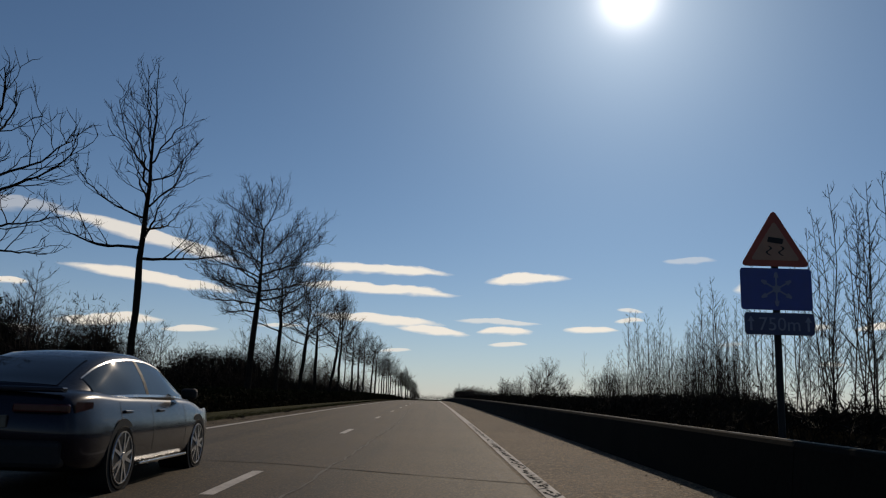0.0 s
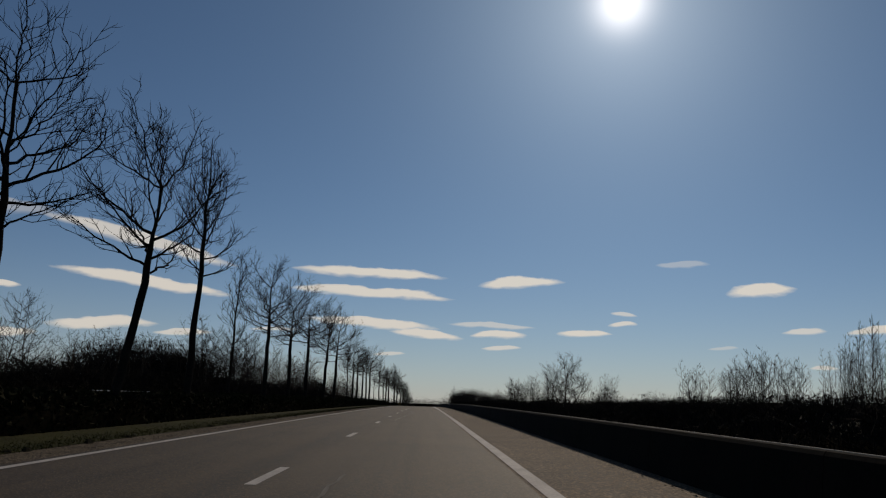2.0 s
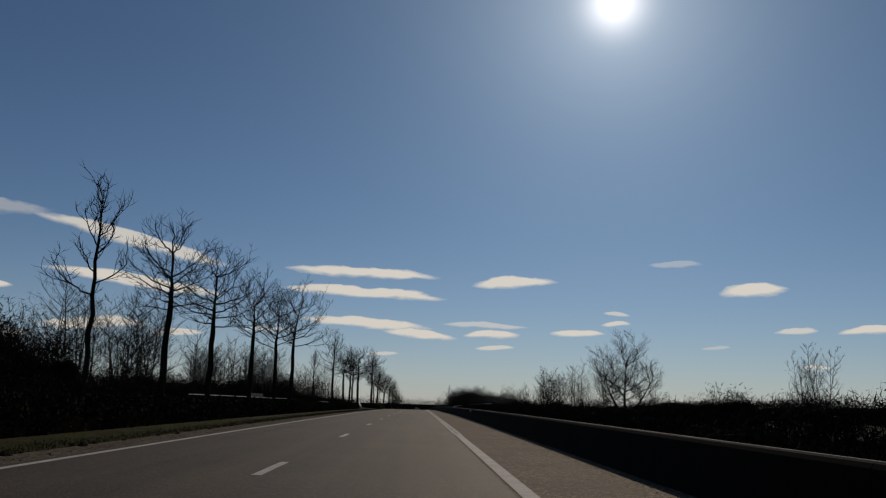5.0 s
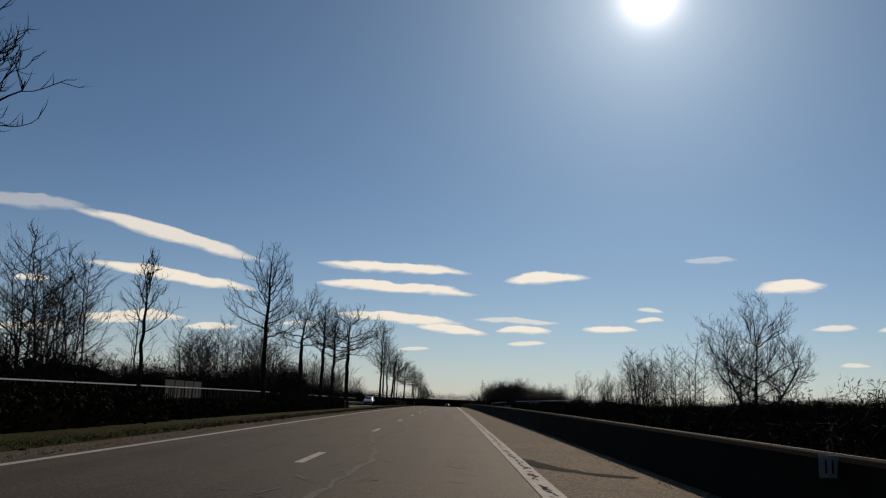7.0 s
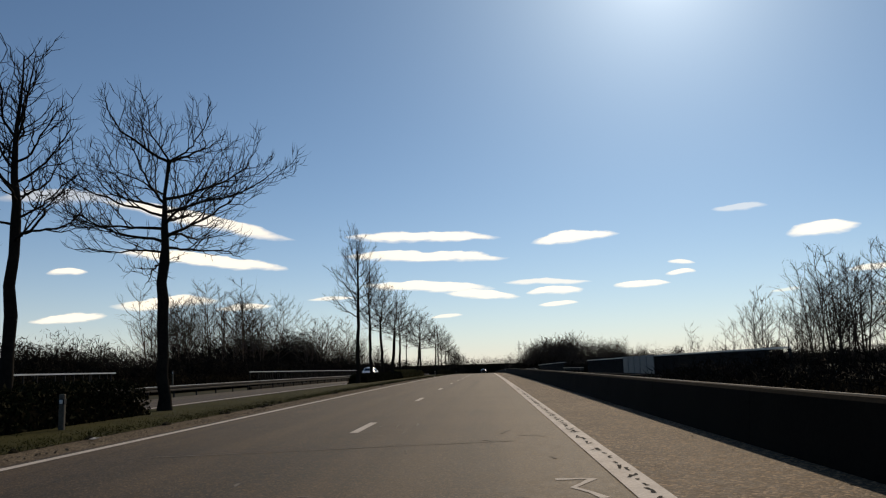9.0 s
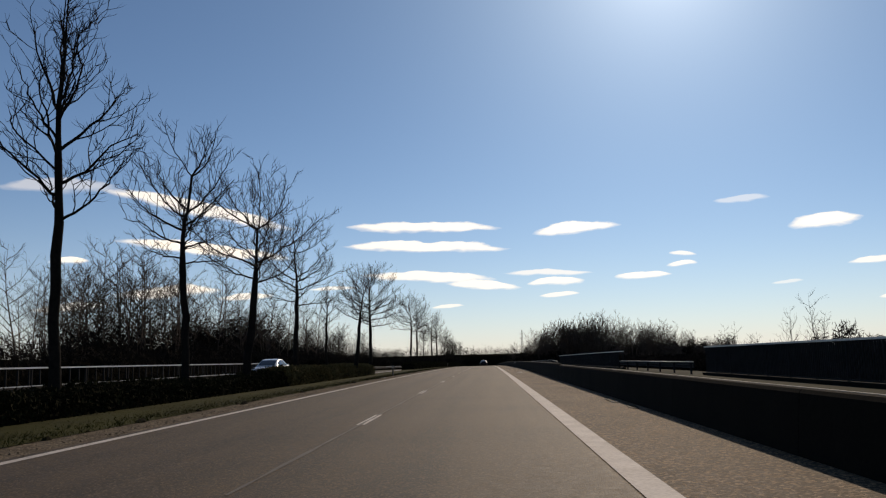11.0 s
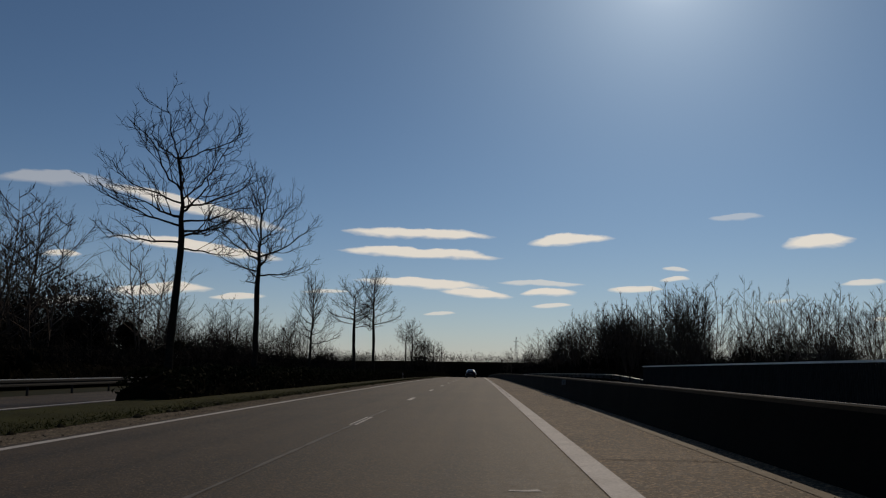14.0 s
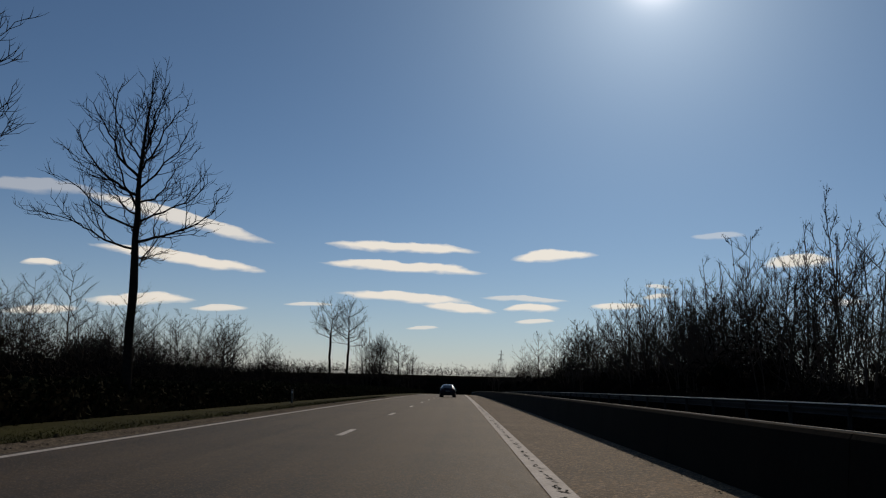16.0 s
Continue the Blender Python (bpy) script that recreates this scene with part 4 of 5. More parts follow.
# single large tree on the right
big = empty("tree", "large leafless tree with several upswept stems", "tree", (37.9, 272, road_z(272)))
for seed, tall, clear, spread, lean, off in ((701, 8.9, 1.0, 3.7, (0.03, 0.0), 0.0), (702, 7.4, 0.8, 2.6, (-0.2, 0.05), -0.5), (703, 6.4, 0.7, 2.5, (0.34, -0.1), 0.6)):
    tv, tf, cv, cf = (list(q) for q in twig_tree(seed, tall, clear, spread, "vase", lean, 0.17, 1.05))
    part("stem", ([p * 1.85 + Vector((off, 0, 0)) for p in tv], tf), M_BARK, big, smooth=True)
    part("crown", ([p * 1.85 + Vector((off, 0, 0)) for p in cv], cf), M_TWIG, big)

# ---- grass blades on the verge ----
def on_verge(r):
    y = r.uniform(-5, 470)
    x = -6.85 - abs(r.normal()) * 0.9
    x = max(x, -8.8)
    return (x, y, road_z(y) + 0.06)


v_, q_ = leaves(71, 85000, on_verge, 0.05, 0.16, 1.2)
tagged(new("grass", np_mesh("grass", v_, q_, M_GRASS)), "short tufted green grass on the median's edge", "grass", "", "stuff")


# ---- steel guard rails and bridge railings ----
def guard_rail(x, y0, y1, top, base=0.0, face=1, label="galvanised steel guard rail on short posts", ramp=0.0):
    ob = empty("guard_rail", label, "guard rail")
    w = [(0.0, 0.0), (0.05, 0.03), (0.05, 0.10), (0.0, 0.14), (0.0, 0.17), (0.05, 0.21), (0.05, 0.28), (0.0, 0.31), (-0.004, 0.31), (0.044, 0.278),
         (0.044, 0.212), (-0.006, 0.172), (-0.006, 0.138), (0.044, 0.102), (0.044, 0.032), (-0.004, 0.0)]
    bv_, bf_ = sweep([(face * a_, top - 0.31 + b_) for a_, b_ in w], y0, y1, x=x)
    if ramp:        # the beam dips towards its end
        bv_ = [(vx, vy, vz - ramp * max(0.0, 1 - (vy - y0) / 14) ** 1.5) for vx, vy, vz in bv_]
    beam = part("beam", (bv_, bf_), M_STEEL, ob)
    # bright strip added along the top: sunlight painted onto the beam's edge
    lv_, lf_ = sweep([(-0.03, top + 0.001), (0.03, top + 0.001), (0.03, top + 0.036), (-0.03, top + 0.036)], y0, y1, x=x)
    if ramp:
        lv_ = [(vx, vy, vz - ramp * max(0.0, 1 - (vy - y0) / 14) ** 1.5) for vx, vy, vz in lv_]
    part("upper_edge", (lv_, lf_), M_LIP, beam, "upper edge painted bright for the sun on it")
    n = int((y1 - y0) / 4)
    pm = bpy.data.meshes.new("post")
    bm = bmesh.new()
    box(bm, -0.05, 0.05, -0.03, 0.03, base - 0.1, top - 0.04)
    bm.to_mesh(pm)
    bm.free()
    # posts take the near-black railing colour, with their shade put into it
    pm.materials.append(M_RAIL)
    for i in range(n + 1):
        y = y0 + 0.3 + i * 4
        if y < y1:
            p = new("post", pm)
            p.parent = ob
            p.matrix_basis = pose(x - face * 0.06, y, road_z(y))
    return ob


def bridge_railing(x, y0, y1, top, mat, label, base=0.0, gap=0.16, bar=0.022):
    ob = empty("bridge_railing", label, "railing")
    # the handrail takes the guard rail edge's bright tone, over near-black bars
    part("top_rail", sweep([(-0.05, top - 0.07), (0.05, top - 0.07), (0.05, top), (-0.05, top)], y0, y1, x=x), M_LIP, ob, "pale metal handrail")
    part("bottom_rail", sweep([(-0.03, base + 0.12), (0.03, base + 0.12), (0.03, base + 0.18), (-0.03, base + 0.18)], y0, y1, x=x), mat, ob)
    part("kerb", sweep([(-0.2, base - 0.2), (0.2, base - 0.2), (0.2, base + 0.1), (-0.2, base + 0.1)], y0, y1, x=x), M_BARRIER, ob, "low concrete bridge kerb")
    bm = bmesh.new()
    box(bm, -0.04, 0.04, -0.04, 0.04, base, top - 0.07)
    pm = bpy.data.meshes.new("post")
    bm.to_mesh(pm)
    bm.free()
    pm.materials.append(mat)
    for i in range(int((y1 - y0) / 2.5) + 1):
        y = y0 + 0.05 + i * 2.5
        if y < y1:
            p = new("post", pm)
            p.parent = ob
            p.matrix_basis = pose(x, y, road_z(y))
    n = int((y1 - y0) / gap)
    ys = y0 + gap * (np.arange(n) + 0.5)
    ys = ys[ys > y0 + 2.55]
    n = len(ys)
    c = np.array([(-bar, -bar, 0), (bar, -bar, 0), (bar, bar, 0), (-bar, bar, 0), (-bar, -bar, 1), (bar, -bar, 1), (bar, bar, 1), (-bar, bar, 1)], float)
    vs = []
    for y in ys:
        w_ = c.copy()
        w_[:, 2] = base + 0.15 + w_[:, 2] * (top - base - 0.2) + road_z(y)
        w_[:, 0] += x
        w_[:, 1] += y
        vs.append(w_)
    q = np.array([(0, 1, 5, 4), (1, 2, 6, 5), (2, 3, 7, 6), (3, 0, 4, 7)])
    bars = new("infill", np_mesh("infill", np.concatenate(vs), np.concatenate([q + 8 * i for i in range(n)]), mat))
    bars.parent = ob
    bars["kind"] = "stuff"
    return ob


bridge_railing(11.5, 250.5, 312.5, 1.47, M_RAIL, "dark painted bridge railing with close upright bars")
bridge_railing(11.5, 338.5, 399.5, 1.5, M_RAIL, "dark painted bridge railing with close upright bars")
guard_rail(11.1, 313.5, 338, 0.64, label="pale galvanised guard rail between the two bridge railings")
guard_rail(11.0, 397.2, 640, 0.86, label="long galvanised guard rail behind the concrete barrier", ramp=0.3)
guard_rail(-20.2, 97.5, 107.5, 1.0, label="short galvanised guard rail beyond the oncoming carriageway")
guard_rail(-19.9, 150, 640, 0.36, base=-0.35, label="galvanised guard rail along the oncoming carriageway")
bridge_railing(-20.9, 196, 264, 1.3, M_RAIL, "dark bridge railing with pale handrail beyond the oncoming carriageway", base=-0.3, gap=0.9, bar=0.03)
bridge_railing(-20.9, 290, 350, 1.2, M_RAIL, "dark bridge railing with pale handrail beyond the oncoming carriageway", base=-0.3, gap=0.9, bar=0.03)

# pale screen panels on the bridge behind
M_PANEL = material("screen_panel", (0.2, 0.2, 0.2), (0.11, 0.11, 0.11), rough=0.6, grain=6, bump=0.1)


def screen(x, y0, count, width, z0, z1, label, mat=M_PANEL):
    ob = empty("screen", label, "screen")
    for i in range(count):
        bm = bmesh.new()
        y = y0 + i * width
        box(bm, x - 0.03, x + 0.03, y + 0.12, y + width - 0.12, road_z(y) + z0, road_z(y) + z1, 0.01)
        part("panel", bm, mat, ob)
    return ob


screen(11.38, 275, 5, 2.5, 0.2, 1.5, "row of pale upright panels fixed to the bridge railing")
M_PARAPET = material("parapet_concrete", (0.11, 0.105, 0.1), (0.06, 0.058, 0.055), rough=0.9, grain=6, bump=0.2, spec=0.1)
screen(-24.6, 240, 4, 2.6, -0.5, 1.92, "grey concrete parapet panels beyond the oncoming carriageway", M_PARAPET)

# ---- marker posts ----
M_POST = material("weathered_post", (0.17, 0.15, 0.12), (0.07, 0.062, 0.05), rough=0.9, grain=20, spec=0.1)
M_WHITE = material("white_plastic", (0.75, 0.75, 0.73), (0.6, 0.6, 0.58), rough=0.4, grain=10, bump=0)
M_DARK = material("black_plastic", (0.02, 0.02, 0.02), (0.012, 0.012, 0.012), rough=0.6, grain=30, bump=0.05, spec=0.15)


def marker_post(x, y, height):
    ob = empty("marker_post", "short grey marker post standing in the verge", "marker post", (x, y, road_z(y) + 0.02))
    bm = bmesh.new()
    box(bm, -0.055, 0.055, -0.045, 0.045, -0.1, height, 0.02)
    part("shaft", bm, M_POST, ob)
    bm = bmesh.new()
    box(bm, -0.057, 0.057, -0.048, 0.048, height - 0.2, height - 0.1)
    part("band", bm, M_DARK, ob, "dark band near the top")
    bm = bmesh.new()
    box(bm, -0.03, 0.03, -0.06, -0.05, height - 0.19, height - 0.11)
    part("reflector", bm, M_WHITE, ob, "white reflector")


for px_, py_, ph_ in ((-6.95, 327.9, 0.78), (-8.25, 234.8, 0.75), (-8.1, 431.5, 0.75)):
    marker_post(px_, py_, ph_)



def marker_plate(x, y, z):
    ob = empty("marker_plate", "small pale marker plate fixed to the concrete barrier", "marker plate", (x, y, road_z(y) + z))
    bm = bmesh.new()
    box(bm, -0.09, 0.09, -0.012, 0.0, -0.1, 0.1, 0.004)
    part("plate", bm, M_PANEL, ob)
    for dx_ in (-0.03, 0.03):
        bm = bmesh.new()
        box(bm, dx_ - 0.008, dx_ + 0.008, -0.016, -0.0125, -0.06, 0.06)
        part("bar", bm, M_DARK, ob)
    bm = bmesh.new()
    box(bm, 0.02, 0.11, 0.0, 0.03, -0.02, 0.02)
    part("bracket", bm, M_DARK, ob)


marker_plate(3.53, 177.6, 0.62)
marker_plate(3.53, 375.6, 0.62)
marker_post(-22.3, 276.0, 1.35)

# ---- cracks, joints and worn paint ----
def ribbon(points, width, seed, lift=0.005, sway=0.35):
    rng = random.Random(seed)
    verts, faces = [], []
    pts = []
    for (xa, ya), (xb, yb) in zip(points, points[1:]):
        n = max(2, int(math.hypot(xb - xa, yb - ya) / 0.5))
        for i in range(n):
            g = i / n
            pts.append((xa + (xb - xa) * g + rng.gauss(0, width * sway), ya + (yb - ya) * g + rng.gauss(0, width * sway)))
    pts.append(points[-1])
    for i, (x, y) in enumerate(pts):
        xn, yn = pts[min(i + 1, len(pts) - 1)]
        xp, yp = pts[max(i - 1, 0)]
        dx, dy = xn - xp, yn - yp
        d = math.hypot(dx, dy) or 1
        w = width * rng.uniform(0.35, 1.0) / 2
        verts += [(x - dy / d * w, y + dx / d * w, road_z(y) + lift), (x + dy / d * w, y - dx / d * w, road_z(y) + lift)]
    for i in range(len(pts) - 1):
        faces.append((2 * i, 2 * i + 1, 2 * i + 3, 2 * i + 2))
    return verts, faces


def crack(points, width, mat, label, seed, lift=0.005, sway=0.35):
    v_, f_ = ribbon(points, width, seed, lift, sway)
    thing("road_crack", v_, f_, mat, label, "crack", "structure")


PALE = "pale sealed crack in the asphalt"
crack([(-6.0, 12.6), (-2.4, 12.0), (0.4, 10.6), (1.3, 10.2)], 0.05, M_TAR, "dark transverse crack in the asphalt", 1)
crack([(-1.7, 88), (-1.5, 96), (-1.3, 106), (-1.2, 114), (-1.6, 122)], 0.13, M_CRACK, PALE, 2)
crack([(-1.6, 0), (-1.4, 14), (-1.2, 30), (-1.5, 48), (-1.3, 60)], 0.06, M_CRACK, PALE, 3)
crack([(-1.2, 168), (-1.5, 176), (-1.2, 184), (-1.9, 192), (-1.4, 200), (-2.0, 206)], 0.13, M_CRACK, PALE, 4)
crack([(-2.7, 205.3), (-0.76, 206.65), (0.3, 206.5), (1.2, 206.3)], 0.1, M_CRACK, PALE, 5)
crack([(0.55, 205.5), (0.8, 205.3), (0.72, 204.7), (0.82, 204.2)], 0.13, M_CRACK, PALE, 6)
crack([(-0.5, 218.85), (0.46, 218.3), (1.22, 217.5)], 0.1, M_CRACK, PALE, 7)
crack([(-4.5, 230), (-2.2, 230.6), (0.4, 231.2)], 0.07, M_CRACK, PALE, 8)
crack([(0.32, 224.2), (0.6, 224.5), (0.84, 225.4)], 0.1, M_CRACK, PALE, 12)
crack([(-2.1, 205.6), (-2.2, 208.0), (-2.04, 210.7)], 0.09, M_CRACK, PALE, 13)
crack([(0.66, 227.2), (0.98, 227.2), (0.78, 226.7), (0.96, 226.1)], 0.13, M_PAINT, "left-over patch of white paint on the asphalt", 9, sway=0.1)
crack([(0.34, 350.3), (0.64, 350.35)], 0.14, M_PAINT, "left-over patch of white paint on the asphalt", 14, sway=0.1)
crack([(1.58, 186.0), (1.75, 184.3), (2.2, 183.5), (3.0, 182.9)], 0.5, M_TAR, "dark tar stain smeared over the hard shoulder", 15, lift=0.001, sway=0.12)
crack([(-2.3, 276), (-2.3, 364)], 0.08, M_CRACK, "pale straight joint between the two lanes", 10, sway=0.04)
for k, (jy, x0_, x1_) in enumerate(((316.2, 1.6, 3.3), (338.6, -2.2, 3.4), (343.6, -6.0, 3.3), (176.0, 1.7, 3.3), (295.5, 1.6, 3.2), (366.5, -1.2, 1.3), (353, 1.6, 3.3))):
    crack([(x0_, jy), ((x0_ + x1_) / 2, jy + 0.1), (x1_, jy - 0.05)], 0.045, M_TAR, "dark transverse joint across the road", 30 + k)
rng = random.Random(9)
wv, wf = [], []
for i in range(1000):
    y = rng.choice((rng.uniform(0, 30), rng.uniform(150, 262), rng.uniform(150, 262), rng.uniform(375, 440)))
    v_, f_ = ribbon([(1.38 + rng.gauss(0, 0.035), y), (1.38 + rng.gauss(0, 0.035), y + rng.uniform(0.08, 0.3))], 0.05, i, 0.007)
    wf += [tuple(q + len(wv) for q in f) for f in f_]
    wv += v_
tagged(thing("worn_paint", wv, wf, M_TAR, "dark worn streaks along the middle of the edge line", "road wear", "stuff"))
fv, ff = [], []
for i in range(230):
    y = rng.choice((rng.uniform(150, 236), rng.uniform(175, 236), rng.uniform(80, 125)))
    x = rng.choice((-1.6, -1.2, -2.0, 0.3)) + rng.gauss(0, 0.35)
    a_, l_ = rng.uniform(0, 6.28), rng.uniform(0.08, 0.4)
    v_, f_ = ribbon([(x, y), (x + math.cos(a_) * l_, y + math.sin(a_) * l_ * 2)], rng.uniform(0.03, 0.08), 900 + i, 0.0055)
    ff += [tuple(q + len(fv) for q in f) for f in f_]
    fv += v_
thing("chipped_asphalt", fv, ff, M_CRACK, "pale chipped flecks and broken sealant on the asphalt", "road wear", "stuff")
# pale gutter and wet patches along the foot of the barrier
M_GUTTER = material("gutter_concrete", (0.26, 0.2, 0.135), (0.1, 0.08, 0.055), rough=0.85, grain=9, patch=1.6, bump=0.4, spec=0.15)
strip("gutter", [3.1, 3.18, 3.27], 330, 368, M_GUTTER, "pale worn concrete gutter beside the hard shoulder", "gutter", lift=0.003, step=4.0)
M_WET = material("wet_silt", (0.05, 0.045, 0.038), (0.025, 0.022, 0.018), rough=0.16, grain=12, patch=3.0, bump=0.1, spec=0.6)
for y0_, y1_, x0_, x1_ in ((286.0, 287.4, 2.98, 3.2), (288.2, 290.4, 2.9, 3.16), (369.4, 371.6, 3.2, 3.42), (372.2, 373.0, 3.16, 3.3), (374.4, 376.2, 3.1, 3.34), (376.9, 378.0, 3.08, 3.22), (378.6, 381.5, 3.04, 3.24)):
    pv_ = []
    for k in range(14):
        a_ = 2 * math.pi * k / 14
        r_ = rng.uniform(0.6, 1.1)
        py_ = (y0_ + y1_) / 2 + math.sin(a_) * r_ * (y1_ - y0_) / 2
        pv_.append(((x0_ + x1_) / 2 + math.cos(a_) * r_ * (x1_ - x0_) / 2, py_, road_z(py_) + 0.007))
    thing("puddle", pv_, [tuple(range(14))], M_WET, "shallow wet silt shining in the gutter", "puddle", "structure")
# dirt along the foot of the barrier
dv, df = [], []
for i in range(3000):
    y = rng.uniform(-5, 470)
    x = 3.32 - abs(rng.gauss(0, 0.12))
    s_ = rng.uniform(0.006, 0.02)
    z = road_z(y) - 0.004
    b_ = len(dv)
    dv += [(x - s_, y - s_, z), (x + s_, y - s_ * 0.6, z), (x + s_ * 0.7, y + s_, z), (x - s_ * 0.8, y + s_ * 0.8, z), (x, y, z + s_ * 0.9)]
    df += [(b_, b_ + 1, b_ + 4), (b_ + 1, b_ + 2, b_ + 4), (b_ + 2, b_ + 3, b_ + 4), (b_ + 3, b_, b_ + 4)]
thing("grit", dv, df, M_GRAVEL, "loose stones and grit along the foot of the barrier", "grit", "stuff")
dv, df = [], []
for i in range(6500):
    y = rng.uniform(-5, 470)
    x = -6.55 + rng.gauss(0, 0.16)
    s_ = rng.uniform(0.007, 0.026)
    z = road_z(y) + 0.0
    b_ = len(dv)
    dv += [(x - s_, y - s_, z), (x + s_, y - s_ * 0.6, z), (x + s_ * 0.7, y + s_, z), (x - s_ * 0.8, y + s_ * 0.8, z), (x, y, z + s_ * 0.9)]
    df += [(b_, b_ + 1, b_ + 4), (b_ + 1, b_ + 2, b_ + 4), (b_ + 2, b_ + 3, b_ + 4), (b_ + 3, b_, b_ + 4)]
thing("grit", dv, df, M_GRAVEL, "loose stones and clods on the gravel strip", "grit", "stuff")

# crushed scrap on the hard shoulder
M_SCRAP = material("crushed_card", (0.5, 0.46, 0.4), (0.12, 0.1, 0.085), rough=0.8, grain=14, patch=9.0, bump=0.3)
sv_, sf_ = [], []
for i in range(9):
    for j in range(6):
        sv_.append((2.2 + 0.045 * i + rng.gauss(0, 0.012), 329.7 + 0.15 * j + rng.gauss(0, 0.03), road_z(330) + 0.012 + abs(rng.gauss(0, 0.035)) * (1 if 0 < i < 8 and 0 < j < 5 else 0.2)))
for i in range(8):
    for j in range(5):
        q = i * 6 + j
        sf_.append((q, q + 6, q + 7, q + 1))
scrap = thing("litter", sv_, sf_, M_SCRAP, "flattened pale scrap of cardboard lying on the hard shoulder", "litter")
scrap.modifiers.new("thickness", "SOLIDIFY").thickness = 0.006

# ---- road sign ----
M_EARTH = material("dark_earth", (0.03, 0.026, 0.014), (0.012, 0.011, 0.007), rough=1.0, grain=14, patch=3.0, bump=0.8, depth=0.02, spec=0.02)
cv_, cf_ = [], []
for i in range(420):
    y = rng.uniform(-5, 470)
    x, z = -6.92 + rng.gauss(0, 0.07), road_z(y) + 0.02
    s_ = rng.uniform(0.03, 0.11)
    b_, n_ = len(cv_), 7
    for ring, (wide_, up_) in enumerate(((1.0, -0.1), (0.75, 0.4), (0.3, 0.7))):
        for k in range(n_):
            a_ = 2 * math.pi * k / n_
            w_ = s_ * wide_ * rng.uniform(0.75, 1.3)
            cv_.append((x + math.cos(a_) * w_ * 0.8, y + math.sin(a_) * w_ * 1.5, z + s_ * up_ * rng.uniform(0.7, 1.2)))
    for ring in range(2):
        for k in range(n_):
            q_ = b_ + ring * n_
            cf_.append((q_ + k, q_ + (k + 1) % n_, q_ + n_ + (k + 1) % n_, q_ + n_ + k))
    cf_.append(tuple(b_ + 2 * n_ + k for k in range(n_)))
thing("clods", cv_, cf_, M_EARTH, "dark clods of earth and turf along the gravel", "earth", "stuff")
M_LITTER = material("crumpled_paper", (0.6, 0.58, 0.55), (0.4, 0.39, 0.37), rough=0.9, grain=20, bump=0.3, spec=0.1)
for lx_, ly_, ls_ in ((-6.54, 320.1, 0.07), (-8.4, 322.3, 0.05), (-6.7, 233.0, 0.06)):
    lv_ = [(lx_ + ls_ * (i - 1.5) * 0.6 + rng.gauss(0, 0.01), ly_ + ls_ * (j - 1.5) * 0.8 + rng.gauss(0, 0.01), road_z(ly_) + 0.03 + rng.uniform(0.0, ls_ * 0.45)) for i in range(4) for j in range(4)]
    lf_ = [(4 * i + j, 4 * i + j + 1, 4 * i + j + 5, 4 * i + j + 4) for i in range(3) for j in range(3)]
    scrap = thing("litter", lv_, lf_, M_LITTER, "crumpled white scrap of paper lying on the verge", "litter", group="litter on the verge")
    scrap.modifiers.new("thick", "SOLIDIFY").thickness = 0.006

M_RED = material("sign_red", (0.33, 0.06, 0.035), (0.25, 0.045, 0.025), rough=0.7, grain=8, bump=0)
# white field given the orange-brown of light coming through from behind
M_CREAM = material("sign_white_backlit", (0.36, 0.19, 0.12), (0.27, 0.14, 0.09), rough=0.7, grain=8, bump=0)
M_BLUE = material("sign_blue", (0.012, 0.035, 0.22), (0.008, 0.025, 0.16), rough=0.45, grain=8, bump=0)
M_NAVY = material("sign_navy", (0.01, 0.02, 0.09), (0.008, 0.015, 0.06), rough=0.45, grain=8, bump=0)
M_MARK = material("sign_mark", (0.19, 0.2, 0.27), (0.13, 0.14, 0.2), rough=0.7, grain=10, bump=0)


def plate(outline, y0, y1):
    """A flat plate: an outline in x and z, between two depths."""
    n = len(outline)
    verts = [(x, y0, z) for x, z in outline] + [(x, y1, z) for x, z in outline]
    faces = [tuple(range(n)), tuple(range(n, 2 * n))[::-1]] + [(i, i + n, (i + 1) % n + n, (i + 1) % n) for i in range(n)]
    return verts, faces


def rounded(points, r, steps=5):
    out = []
    n = len(points)
    for i in range(n):
        p, a_, b_ = Vector(points[i]), Vector(points[i - 1]), Vector(points[(i + 1) % n])
        s0, s1 = p + (a_ - p).normalized() * r, p + (b_ - p).normalized() * r
        for k in range(steps + 1):
            g = k / steps
            q = s0 * (1 - g) ** 2 + p * 2 * g * (1 - g) + s1 * g * g
            out.append((q.x, q.y))
    return out


def rect(x0, x1, z0, z1):
    return [(x0, z0), (x1, z0), (x1, z1), (x0, z1)]


sign = empty("road_sign", "red warning triangle above blue snowflake panel and distance plate on pole", "road sign", (4.94, 11.3, road_z(11.3) + 0.195), -1.5)
bm = bmesh.new()
bmesh.ops.create_cone(bm, cap_ends=True, segments=16, radius1=0.05, radius2=0.05, depth=3.95, matrix=Matrix.Translation((0, 0.055, 1.475)))
part("pole", bm, M_DARK, sign, "dark steel pole")
tri = part("triangle", plate(rounded([(-0.52, 2.86), (0.5, 2.86), (-0.01, 3.72)], 0.1), -0.012, 0.0), M_RED, sign, "red-bordered warning triangle")
part("triangle_face", plate(rounded([(-0.37, 2.95), (0.35, 2.95), (-0.01, 3.54)], 0.06), -0.016, -0.0125), M_CREAM, tri, "white field of the triangle, coloured orange-brown as if backlit")
part("symbol", plate(rounded([(-0.12, 3.22), (0.1, 3.19), (0.12, 3.27), (-0.1, 3.3)], 0.015), -0.02, -0.0165), M_DARK, tri, "dark car outline")
